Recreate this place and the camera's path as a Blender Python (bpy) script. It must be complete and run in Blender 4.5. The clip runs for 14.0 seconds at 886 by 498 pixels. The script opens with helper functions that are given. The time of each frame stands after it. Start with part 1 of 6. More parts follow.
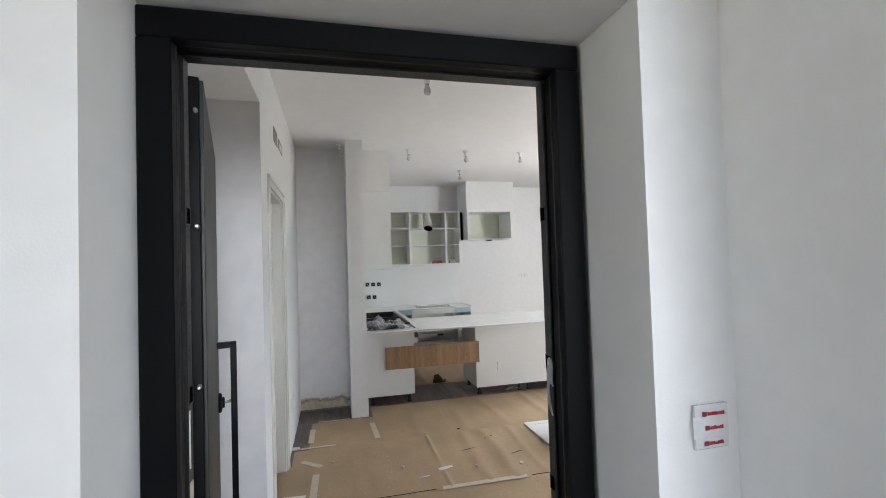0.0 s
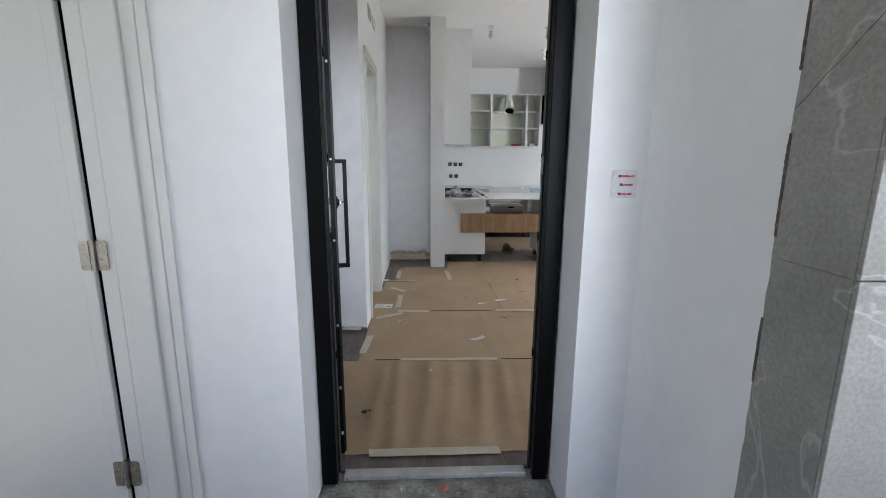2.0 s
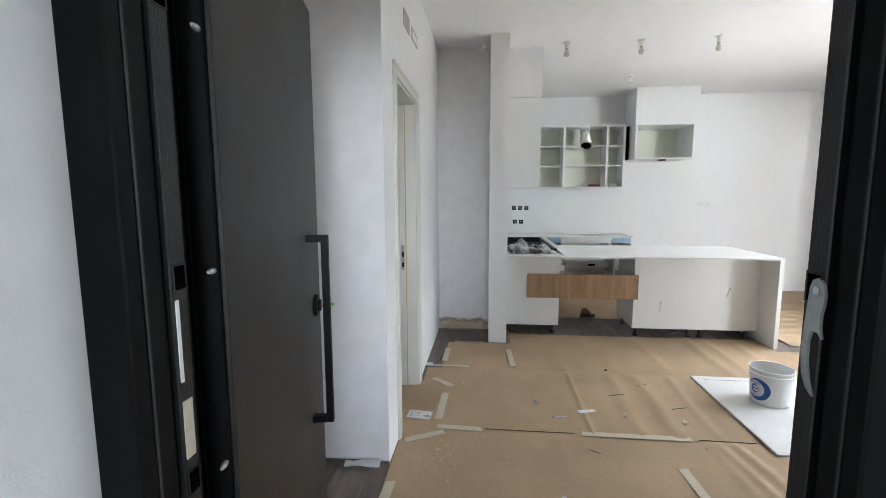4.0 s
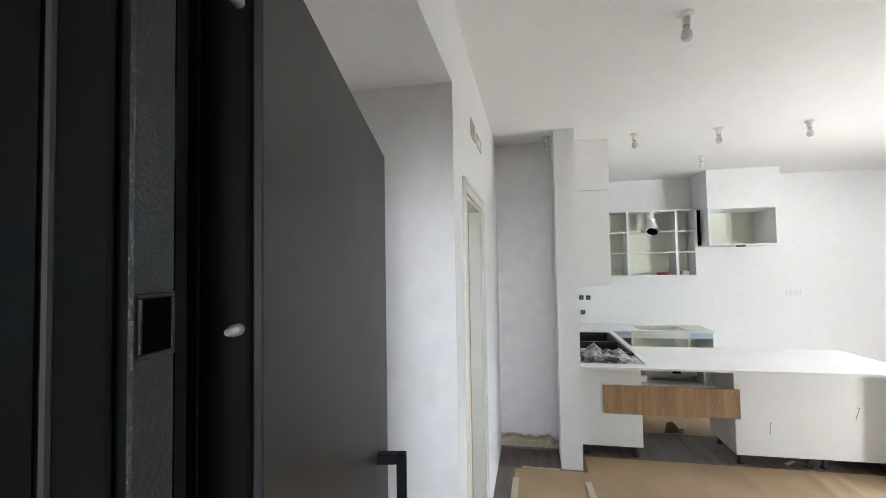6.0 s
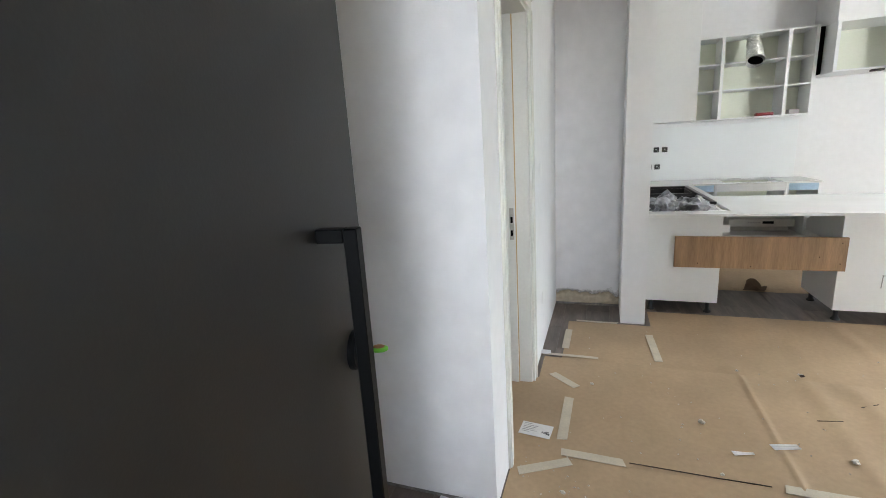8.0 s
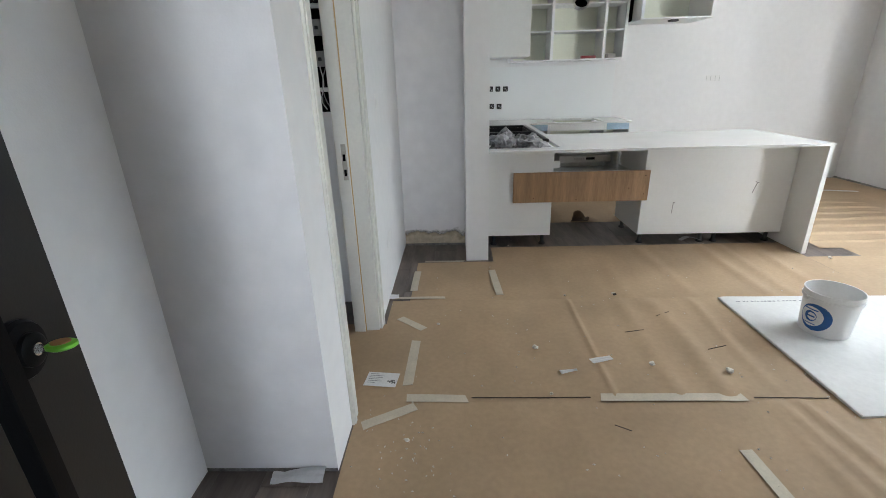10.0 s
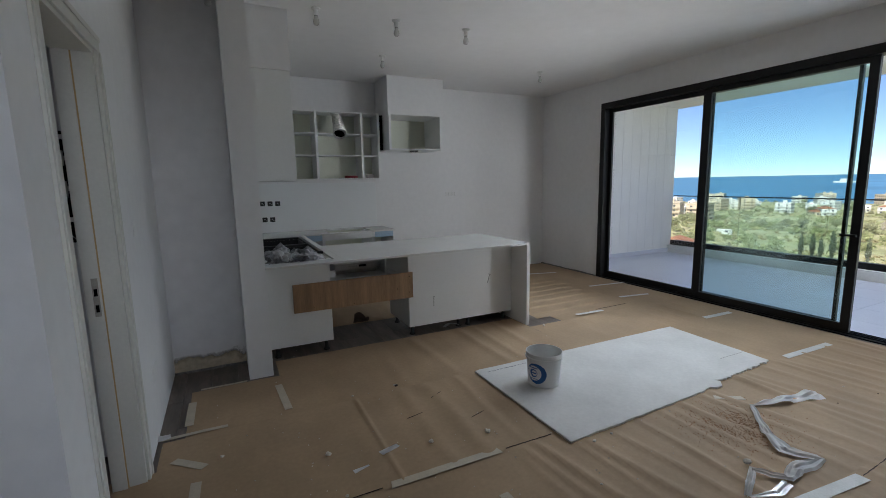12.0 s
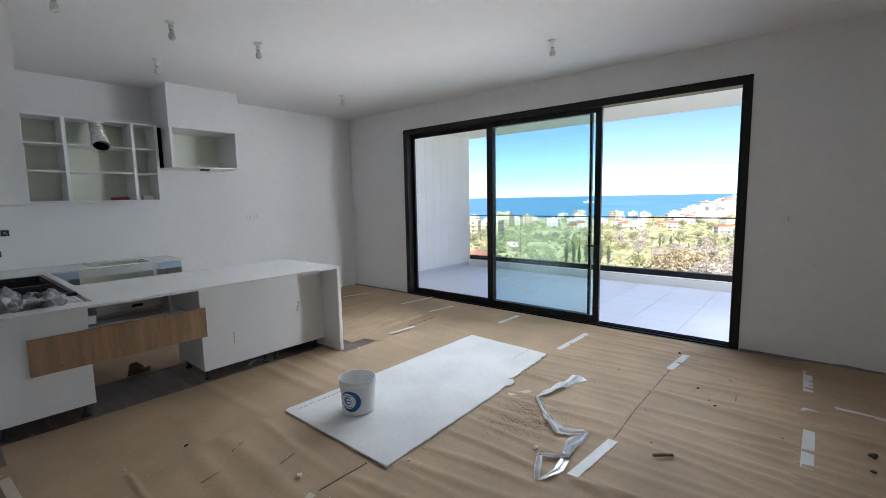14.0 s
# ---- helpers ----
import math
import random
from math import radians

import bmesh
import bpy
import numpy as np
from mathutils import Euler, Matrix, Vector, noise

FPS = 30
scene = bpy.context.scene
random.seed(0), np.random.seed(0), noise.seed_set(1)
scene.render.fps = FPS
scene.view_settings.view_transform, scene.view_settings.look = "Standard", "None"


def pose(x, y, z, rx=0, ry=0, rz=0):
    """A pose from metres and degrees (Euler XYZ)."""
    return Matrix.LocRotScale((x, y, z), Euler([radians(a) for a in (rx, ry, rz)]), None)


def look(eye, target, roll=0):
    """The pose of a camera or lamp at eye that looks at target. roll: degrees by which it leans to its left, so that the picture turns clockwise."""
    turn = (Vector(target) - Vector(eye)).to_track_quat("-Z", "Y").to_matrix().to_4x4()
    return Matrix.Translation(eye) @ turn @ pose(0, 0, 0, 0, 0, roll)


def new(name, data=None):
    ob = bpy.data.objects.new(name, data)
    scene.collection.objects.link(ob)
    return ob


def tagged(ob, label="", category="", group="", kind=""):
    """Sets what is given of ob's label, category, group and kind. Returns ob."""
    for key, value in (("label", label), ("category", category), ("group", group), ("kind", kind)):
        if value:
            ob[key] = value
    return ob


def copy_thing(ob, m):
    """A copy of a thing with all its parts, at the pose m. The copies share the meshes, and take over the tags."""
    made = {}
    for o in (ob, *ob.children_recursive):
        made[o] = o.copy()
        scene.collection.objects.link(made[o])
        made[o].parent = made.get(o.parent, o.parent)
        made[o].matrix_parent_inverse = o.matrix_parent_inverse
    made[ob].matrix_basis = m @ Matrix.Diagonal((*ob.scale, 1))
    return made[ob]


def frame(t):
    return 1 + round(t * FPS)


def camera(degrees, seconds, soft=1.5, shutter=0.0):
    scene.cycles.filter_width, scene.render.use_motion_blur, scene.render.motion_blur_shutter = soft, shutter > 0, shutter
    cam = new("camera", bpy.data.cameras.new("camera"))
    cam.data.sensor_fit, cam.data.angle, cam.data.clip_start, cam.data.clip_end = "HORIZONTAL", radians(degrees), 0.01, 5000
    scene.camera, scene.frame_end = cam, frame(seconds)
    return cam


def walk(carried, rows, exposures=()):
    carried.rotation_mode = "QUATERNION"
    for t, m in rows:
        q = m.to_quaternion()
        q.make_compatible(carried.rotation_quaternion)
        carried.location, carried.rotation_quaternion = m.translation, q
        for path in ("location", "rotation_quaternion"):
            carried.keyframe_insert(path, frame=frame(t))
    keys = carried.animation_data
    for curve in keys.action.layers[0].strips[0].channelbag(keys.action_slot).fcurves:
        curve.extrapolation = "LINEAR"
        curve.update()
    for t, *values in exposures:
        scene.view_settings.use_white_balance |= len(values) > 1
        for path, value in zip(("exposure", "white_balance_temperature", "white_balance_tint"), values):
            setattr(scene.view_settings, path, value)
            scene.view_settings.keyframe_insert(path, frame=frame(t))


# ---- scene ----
cam = camera(90.0, 14.0, soft=0.9)

PATH = [
    (0, (0.512, -0.983, 1.662), (0.991, 0.958, 1.72), -1.8),
    (0.5, (0.552, -1.257, 1.623), (0.84, 0.723, 1.607), -1.4),
    (1, (0.588, -1.493, 1.541), (0.739, 0.496, 1.386), -0.6),
    (1.5, (0.618, -1.713, 1.445), (0.705, 0.263, 1.15), 0.0),
    (2, (0.584, -1.7, 1.384), (0.666, 0.259, 0.99), 0.3),
    (2.5, (0.536, -1.546, 1.391), (0.617, 0.403, 0.952), -0.0),
    (3, (0.599, -1.15, 1.424), (0.654, 0.805, 1.004), -0.3),
    (3.5, (0.651, -0.771, 1.452), (0.63, 1.199, 1.111), -0.3),
    (4, (0.647, -0.495, 1.506), (0.446, 1.481, 1.268), -0.2),
    (6.5, (0.415, -0.09, 1.839), (-0.095, 1.841, 1.937), -1.7),
    (7, (0.449, 0.009, 1.734), (-0.244, 1.885, 1.705), -1.8),
    (9.5, (0.551, 0.506, 1.364), (0.194, 2.304, 0.565), -1.3),
    (10, (0.585, 0.501, 1.421), (0.52, 2.37, 0.714), -1.7),
    (10.5, (0.582, 0.405, 1.46), (0.723, 2.327, 0.923), -1.6),
    (11, (0.57, 0.262, 1.519), (0.933, 2.183, 1.098), -1.4),
    (11.5, (0.559, 0.199, 1.546), (1.186, 2.066, 1.197), -1.1),
    (12, (0.589, 0.22, 1.556), (1.459, 1.996, 1.258), -1.1),
    (12.5, (0.61, 0.203, 1.564), (1.7, 1.859, 1.3), -1.0),
    (13, (0.645, 0.183, 1.57), (1.915, 1.709, 1.328), -1.1),
    (13.5, (0.665, 0.204, 1.572), (2.082, 1.596, 1.343), -1.1),
    (14, (0.68, 0.219, 1.577), (2.196, 1.504, 1.353), -1.1),
]
EXPOSURES = [(0, 2.35, 6950, 12), (2, 2.3, 6700, 12), (4.2, 2.6, 6800, 11), (6.3, 2.8, 6950, 11), (9.5, 2.85, 7000, 10), (10, 2.4, 6850, 10), (10.5, 1.98, 6650, 11), (11.2, 1.4, 6550, 11),
             (12, 0.93, 6550, 11), (13, 1.25, 6500, 12), (14, 1.55, 6450, 12)]
SKY, SUN = 0.076, 3.9
SKY_DOWN, GROUND_UP, SIDE, LOBBY, LOBBY_LEFT, BALCONY = 11.8, 4.4, 26.0, 2.3, 1.9, 18
# exposure follows the phone camera, which darkens as the bright window comes into view
walk(cam, [(t, look(e, g, r)) for t, e, g, r in PATH], exposures=EXPOSURES)

# ---------------------------------------------------------------- light
SUN_DIR = Vector((0.62, 0.30, -0.72)).normalized()      # the way the sunlight travels
world = bpy.data.worlds.new("sky")
scene.world = world
world.use_nodes = True
wn = world.node_tree.nodes
wl = world.node_tree.links
sky = wn.new("ShaderNodeTexSky")
sky.sky_type = "NISHITA"
sky.sun_disc = False
sky.sun_elevation = math.asin(-SUN_DIR.z)
sky.sun_rotation = math.atan2(-SUN_DIR.x, -SUN_DIR.y)
sky.air_density, sky.dust_density, sky.ozone_density = 0.6, 0.0, 4.5
wl.new(sky.outputs["Color"], wn["Background"].inputs["Color"])
wn["Background"].inputs["Strength"].default_value = SKY
sun_data = bpy.data.lights.new("sun", "SUN")
sun_data.energy, sun_data.angle, sun_data.color = SUN, radians(0.5), (1.0, 0.95, 0.87)
sun = new("sun", sun_data)
sun.matrix_world = look((0, 0, 60), Vector((0, 0, 60)) + SUN_DIR)


def opening_lamp(name, at, target, sx, sy, watts, spread, color):
    """An area lamp that stands in for daylight, in an opening or out of view beside one."""
    d = bpy.data.lights.new(name, "AREA")
    d.shape, d.size, d.size_y, d.energy, d.spread, d.color = "RECTANGLE", sx, sy, watts, radians(spread), color
    ob = new(name, d)
    ob.matrix_world = look(at, target)
    return ob


# daylight through the wide window: from the sky downwards, and from the sunlit ground upwards
opening_lamp("sky_down", (5.97, 3.1, 2.53), (5.97 - 1.0, 3.1 - 0.2, 1.53), 4.4, 0.16, SKY_DOWN, 72, (0.80, 0.89, 1.0))
opening_lamp("ground_up", (5.97, 3.1, 0.20), (5.97 - 1.0, 3.1, 1.20), 4.4, 0.16, GROUND_UP, 64, (0.95, 0.96, 1.0))
# added soft lamp, out of view behind the window wall, brightening the kitchen side
opening_lamp("side_fill", (7.3, -0.55, 1.45), (7.3 - 0.60, -0.55 + 0.80, 1.40), 1.7, 2.5, SIDE, 100, (0.88, 0.93, 1.0))
# added lamps in assumed lobby openings behind and beside the walker, out of view
opening_lamp("lobby_fill", (1.75, -3.96, 1.6), (0.95, 0.3, 1.45), 1.6, 1.7, LOBBY, 38, (0.80, 0.88, 1.0))
opening_lamp("lobby_side_fill", (-3.16, -2.5, 1.5), (1.3, -0.9, 1.2), 1.9, 1.9, LOBBY_LEFT, 170, (1.0, 0.95, 0.90))
# skylight coming in over the balcony edge
opening_lamp("balcony_sky", (8.85, 2.1, 2.97), (8.85 - 0.17, 2.1, 1.97), 5.6, 0.5, BALCONY, 116, (0.78, 0.86, 1.0))


# ---------------------------------------------------------------- helpers
def B(*boxes):
    """A bmesh of boxes, each (x0, y0, z0, x1, y1, z1)."""
    bm = bmesh.new()
    for b in boxes:
        add_box(bm, *b)
    return bm


def add_box(bm, x0, y0, z0, x1, y1, z1):
    v = [bm.verts.new((x, y, z)) for z in (z0, z1) for x, y in ((x0, y0), (x1, y0), (x1, y1), (x0, y1))]
    for f in ((3, 2, 1, 0), (4, 5, 6, 7), (0, 1, 5, 4), (1, 2, 6, 5), (2, 3, 7, 6), (3, 0, 4, 7)):
        bm.faces.new([v[i] for i in f])
    return v


def bev(bm, w=0.002, seg=1):
    bmesh.ops.bevel(bm, geom=list(bm.edges), offset=w, segments=seg, affect="EDGES", profile=0.5)
    return bm


def add_cyl(bm, p, q, r0, r1=None, n=16, caps=True):
    p, q = Vector(p), Vector(q)
    r1 = r0 if r1 is None else r1
    m = Matrix.Translation((p + q) / 2) @ (q - p).to_track_quat("Z", "Y").to_matrix().to_4x4()
    bmesh.ops.create_cone(bm, cap_ends=caps, segments=n, radius1=r0, radius2=r1, depth=(q - p).length, matrix=m)
    return bm


def add_lathe(bm, prof, at=(0, 0, 0), n=24, m=None):
    """Turn a profile of (radius, height) about the z axis."""
    rings = []
    for r, z in prof:
        rings.append([bm.verts.new((r * math.cos(a) + at[0], r * math.sin(a) + at[1], z + at[2]))
                      for a in (i * 2 * math.pi / n for i in range(n))])
    made = [v for ring in rings for v in ring]
    for a, b in zip(rings, rings[1:]):
        for i in range(n):
            bm.faces.new((a[i], a[(i + 1) % n], b[(i + 1) % n], b[i]))
    if prof[0][0] > 1e-4:
        bm.faces.new(rings[0][::-1])
    if prof[-1][0] > 1e-4:
        bm.faces.new(rings[-1])
    if m is not None:
        bmesh.ops.transform(bm, matrix=m, verts=made)
    return bm


def add_poly(bm, pts, z0, z1):
    """A prism over the outline pts."""
    lo = [bm.verts.new((x, y, z0)) for x, y in pts]
    hi = [bm.verts.new((x, y, z1)) for x, y in pts]
    n = len(pts)
    bm.faces.new(lo[::-1])
    bm.faces.new(hi)
    for i in range(n):
        bm.faces.new((lo[i], lo[(i + 1) % n], hi[(i + 1) % n], hi[i]))


def mesh_of(name, bm, mat, smooth=False):
    bmesh.ops.recalc_face_normals(bm, faces=bm.faces)
    me = bpy.data.meshes.new(name)
    bm.to_mesh(me)
    bm.free()
    if mat:
        me.materials.append(mat)
    if smooth:
        for p in me.polygons:
            p.use_smooth = True
        me.set_sharp_from_angle(angle=radians(35))
    return me


def thing(name, at, label, category, group="", kind="", turn=0.0):
    """An empty at the base of a thing; its parts are built in the world's coordinates, or in its own when turned."""
    ob = new(name)
    ob.empty_display_size = 0.1
    ob.matrix_basis = pose(*at, 0, 0, turn)
    return tagged(ob, label, category, group, kind)


def root_of(ob):
    while ob.parent:
        ob = ob.parent
    return ob


def part(name, bm, mat, parent, label="", smooth=False, local=False):
    me = mesh_of(name, bm, mat, smooth)
    if not local:
        me.transform(root_of(parent).matrix_basis.inverted())
    ob = new(name, me)
    ob.parent = parent
    if label:
        ob["label"] = label
    return ob


def solid(name, bm, mat, label, category, kind="", smooth=False, group=""):
    """A thing that is one mesh, with its origin at the middle of its base."""
    me = mesh_of(name, bm, mat, smooth)
    c = [v.co for v in me.vertices]
    o = Vector(((min(v.x for v in c) + max(v.x for v in c)) / 2, (min(v.y for v in c) + max(v.y for v in c)) / 2, min(v.z for v in c)))
    me.transform(Matrix.Translation(-o))
    ob = new(name, me)
    ob.location = o
    ob.matrix_basis = Matrix.Translation(o)
    return tagged(ob, label, category, group, kind)


# ---------------------------------------------------------------- materials
def mat(name, color, rough=0.6, metal=0.0, vary=0.06, scale=3.0, fine=60.0, fine_vary=0.03, bump=0.0, bump_scale=None, stretch=None,
        dark=None, random_obj=0.0, spec=0.5, transmission=0.0, rough_vary=0.0, coat=0.0):
    m = bpy.data.materials.new(name)
    m.use_nodes = True
    n, l = m.node_tree.nodes, m.node_tree.links
    b = n["Principled BSDF"]
    b.inputs["Roughness"].default_value = rough
    b.inputs["Metallic"].default_value = metal
    b.inputs["Specular IOR Level"].default_value = spec
    b.inputs["Transmission Weight"].default_value = transmission
    b.inputs["Coat Weight"].default_value = coat
    tc = n.new("ShaderNodeTexCoord")
    vec = tc.outputs["Object"]
    if stretch:
        mp = n.new("ShaderNodeMapping")
        mp.inputs["Scale"].default_value = stretch
        l.new(vec, mp.inputs["Vector"])
        vec = mp.outputs["Vector"]
    big, small = n.new("ShaderNodeTexNoise"), n.new("ShaderNodeTexNoise")
    big.inputs["Scale"].default_value, big.inputs["Detail"].default_value = scale, 5.0
    small.inputs["Scale"].default_value, small.inputs["Detail"].default_value = fine, 4.0
    l.new(vec, big.inputs["Vector"])
    l.new(vec, small.inputs["Vector"])
    c = Vector(color[:3])
    d = Vector(dark[:3]) if dark else c * (1 - 2.2 * vary)
    ramp = n.new("ShaderNodeValToRGB")
    ramp.color_ramp.elements[0].position, ramp.color_ramp.elements[1].position = 0.3, 0.68
    ramp.color_ramp.elements[0].color, ramp.color_ramp.elements[1].color = (*d, 1), (*(c * (1 + 0.6 * vary)), 1)
    l.new(big.outputs["Fac"], ramp.inputs["Fac"])
    hsv = n.new("ShaderNodeHueSaturation")
    mr = n.new("ShaderNodeMapRange")
    mr.inputs["From Min"].default_value, mr.inputs["From Max"].default_value = 0.3, 0.7
    mr.inputs["To Min"].default_value, mr.inputs["To Max"].default_value = 1 - fine_vary * 2, 1 + fine_vary * 2
    l.new(small.outputs["Fac"], mr.inputs["Value"])
    val = mr.outputs["Result"]
    if random_obj:
        oi = n.new("ShaderNodeObjectInfo")
        mr2 = n.new("ShaderNodeMapRange")
        mr2.inputs["To Min"].default_value, mr2.inputs["To Max"].default_value = 1 - random_obj, 1 + random_obj
        l.new(oi.outputs["Random"], mr2.inputs["Value"])
        mul = n.new("ShaderNodeMath")
        mul.operation = "MULTIPLY"
        l.new(val, mul.inputs[0])
        l.new(mr2.outputs["Result"], mul.inputs[1])
        val = mul.outputs["Value"]
    l.new(val, hsv.inputs["Value"])
    l.new(ramp.outputs["Color"], hsv.inputs["Color"])
    l.new(hsv.outputs["Color"], b.inputs["Base Color"])
    if rough_vary:
        rr = n.new("ShaderNodeMapRange")
        rr.inputs["From Min"].default_value, rr.inputs["From Max"].default_value = 0.3, 0.7
        rr.inputs["To Min"].default_value, rr.inputs["To Max"].default_value = max(0, rough - rough_vary), min(1, rough + rough_vary)
        l.new(big.outputs["Fac"], rr.inputs["Value"])
        l.new(rr.outputs["Result"], b.inputs["Roughness"])
    if bump:
        bp = n.new("ShaderNodeBump")
        bp.inputs["Strength"].default_value, bp.inputs["Distance"].default_value = bump, 0.004
        src = small
        if bump_scale:
            src = n.new("ShaderNodeTexNoise")
            src.inputs["Scale"].default_value, src.inputs["Detail"].default_value = bump_scale, 3.0
            l.new(vec, src.inputs["Vector"])
        l.new(src.outputs["Fac"], bp.inputs["Height"])
        l.new(bp.outputs["Normal"], b.inputs["Normal"])
    return m


def glass_mat(name, color=(1, 1, 1), rough=0.0):
    m = bpy.data.materials.new(name)
    m.use_nodes = True
    b = m.node_tree.nodes["Principled BSDF"]
    b.inputs["Base Color"].default_value = (*color, 1)
    b.inputs["Roughness"].default_value, b.inputs["Transmission Weight"].default_value, b.inputs["IOR"].default_value = rough, 1.0, 1.45
    return m


PAINT = mat("white_wall_paint", (0.81, 0.81, 0.81), 0.85, vary=0.01, scale=1.2, fine=14, fine_vary=0.01, bump=0.10, bump_scale=180)
PLASTER = mat("unpainted_plaster", (0.76, 0.75, 0.755), 0.9, vary=0.02, scale=2.2, fine=9, fine_vary=0.02, bump=0.12, bump_scale=120)
CEILING = mat("ceiling_paint", (0.82, 0.82, 0.815), 0.9, vary=0.015, scale=0.8, fine=8, fine_vary=0.008, bump=0.06, bump_scale=120)
BLACK_STEEL = mat("black_powder_coat", (0.008, 0.009, 0.0098), 0.36, spec=0.36, vary=0.1, scale=4, fine=300, fine_vary=0.05, bump=0.3, bump_scale=300)
BLACK_PLAIN = mat("black_satin_paint", (0.0034, 0.0037, 0.0042), 0.42, spec=0.10, vary=0.08, scale=3, fine=80, fine_vary=0.03, bump=0.03, bump_scale=300)
LEAF_BLACK = mat("dark_grey_door_skin", (0.0085, 0.0083, 0.0083), 0.46, spec=0.46, vary=0.06, scale=1.5, fine=120, fine_vary=0.03, bump=0.04, bump_scale=220, rough_vary=0.05)
ALU_BLACK = mat("black_window_aluminium", (0.008, 0.008, 0.009), 0.4, spec=0.3, vary=0.08, scale=4, fine=120, fine_vary=0.03)
PAPER = mat("brown_kraft_paper", (0.41, 0.288, 0.176), 0.72, vary=0.085, scale=1.7, fine=38, fine_vary=0.03, bump=0.12, bump_scale=220)
LAMINATE = mat("grey_brown_laminate", (0.155, 0.124, 0.107), 0.45, vary=0.2, scale=3.0, fine=16, fine_vary=0.07, stretch=(5, 0.8, 1), bump=0.05, random_obj=0.16)
WHITE_MELAMINE = mat("white_melamine", (0.80, 0.81, 0.80), 0.38, vary=0.012, scale=2, fine=40, fine_vary=0.006)
CREAM_MELAMINE = mat("cabinet_interior_white", (0.77, 0.79, 0.67), 0.45, vary=0.015, scale=2, fine=40, fine_vary=0.008)
QUARTZ = mat("white_quartz_worktop", (0.80, 0.81, 0.79), 0.22, vary=0.02, scale=3, fine=200, fine_vary=0.015)
OAK = mat("oak_veneer", (0.40, 0.245, 0.135), 0.5, vary=0.16, scale=2.6, fine=24, fine_vary=0.07, stretch=(7.0, 1.0, 0.55), bump=0.06)
GYPSUM = mat("white_plasterboard_paper", (0.71, 0.71, 0.70), 0.85, vary=0.06, scale=2.2, fine=40, fine_vary=0.02, bump=0.08, bump_scale=150)
GYPSUM_CORE = mat("gypsum_core", (0.74, 0.72, 0.69), 0.95, vary=0.08, scale=30, fine=120, fine_vary=0.05, bump=0.5, bump_scale=200)
WHITE_PLASTIC = mat("white_plastic", (0.78, 0.78, 0.77), 0.35, vary=0.015, scale=6, fine=60, fine_vary=0.01)
TAPE = mat("cream_masking_tape", (0.55, 0.49, 0.39), 0.6, vary=0.05, scale=12, fine=120, fine_vary=0.03, bump=0.15, bump_scale=240)
CONCRETE = mat("rough_concrete_screed", (0.36, 0.345, 0.31), 0.92, vary=0.26, scale=9, fine=60, fine_vary=0.12, bump=0.8, bump_scale=70)
BALCONY_TILE = mat("pale_grey_porcelain", (0.66, 0.69, 0.79), 0.36, vary=0.03, scale=2, fine=60, fine_vary=0.02, random_obj=0.02)
RENDER_WHITE = mat("white_render", (0.86, 0.86, 0.86), 0.85, vary=0.03, scale=1.5, fine=40, fine_vary=0.02, bump=0.1, bump_scale=150)
GLASS = glass_mat("clear_glass")
GLASS_TINT = glass_mat("tinted_sliding_glass", (0.64, 0.85, 0.84))

# ---------------------------------------------------------------- setting: walls, floor, ceiling
H = 3.04           # ceiling height
XL, XW, YK = 0.103, 5.93, 6.86      # left wall, window wall, kitchen wall
WY0, WY1, WZ = 0.76, 5.47, 2.70     # window opening


def wall(name, label, m, *boxes):
    return solid(name, B(*boxes), m, label, "wall", "structure")


wall("wall_entrance", "white painted entrance wall with a deep door recess", PAINT,
     (-3.2, -0.20, 0, XL + 0.034, 0.20, H), (1.132, -0.21, 0, 1.50, 0.12, H), (XL + 0.034, -0.205, 2.205, 1.132, 0.12, H))
wall("wall_niche", "white painted wall beside the open entrance door", PAINT, (-0.57, 0.20, 0, -0.42, 1.81, H))
wall("wall_niche_soffit", "dropped white soffit above the door niche", PAINT, (-0.42, 0.20, 2.65, XL, 1.81, H))
wall("wall_return", "unpainted grey plaster wall end beside the door niche", PLASTER, (-0.87, 1.81, 0, XL - 0.15, 1.96, H), (XL - 0.15, 1.81, 0, XL, 1.811, H))
wall("wall_left", "white painted wall with a cupboard doorway", PAINT,
     (XL - 0.15, 1.811, 0, XL, 2.12, H), (XL - 0.15, 2.88, 0, XL, 4.53, H), (XL - 0.15, 2.12, 2.205, XL, 2.88, H))
wall("wall_recess", "bare plaster wall with a stained base", PLASTER, (XL, 4.38, 0, 0.66, 4.53, H))
wall("wall_column", "white wall end beside the kitchen", PAINT, (0.66, 3.97, 0, 0.843, YK, H))
wall("wall_kitchen", "white painted wall behind the kitchen", PAINT, (0.66, YK, 0, XW + 0.25, YK + 0.15, H))
wall("wall_window", "white painted wall around the wide sliding window", PAINT,
     (XW, -1.0, 0, XW + 0.25, WY0, H), (XW, WY1, 0, XW + 0.25, YK, H), (XW, WY0, WZ, XW + 0.25, WY1, H))
wall("wall_south", "plain white wall closing the living room", PAINT, (1.50, -0.98, 0, XW, -0.84, H))
wall("wall_lobby", "white painted lobby wall", PAINT, (1.332, -0.98, 0, 1.50, -0.21, H))
wall("wall_cupboard", "white inner walls of the meter cupboard", PAINT,
     (-0.87, 1.96, 0, -0.75, 3.25, H), (-0.87, 3.25, 0, XL - 0.15, 3.40, H))
solid("ceiling", B((-1.0, 0.12, H, XW + 0.25, YK + 0.15, H + 0.30), (1.50, -0.98, H, XW + 0.25, 0.12, H + 0.30)), CEILING,
      "smooth white painted ceiling with bare bulb holders", "ceiling", "structure")
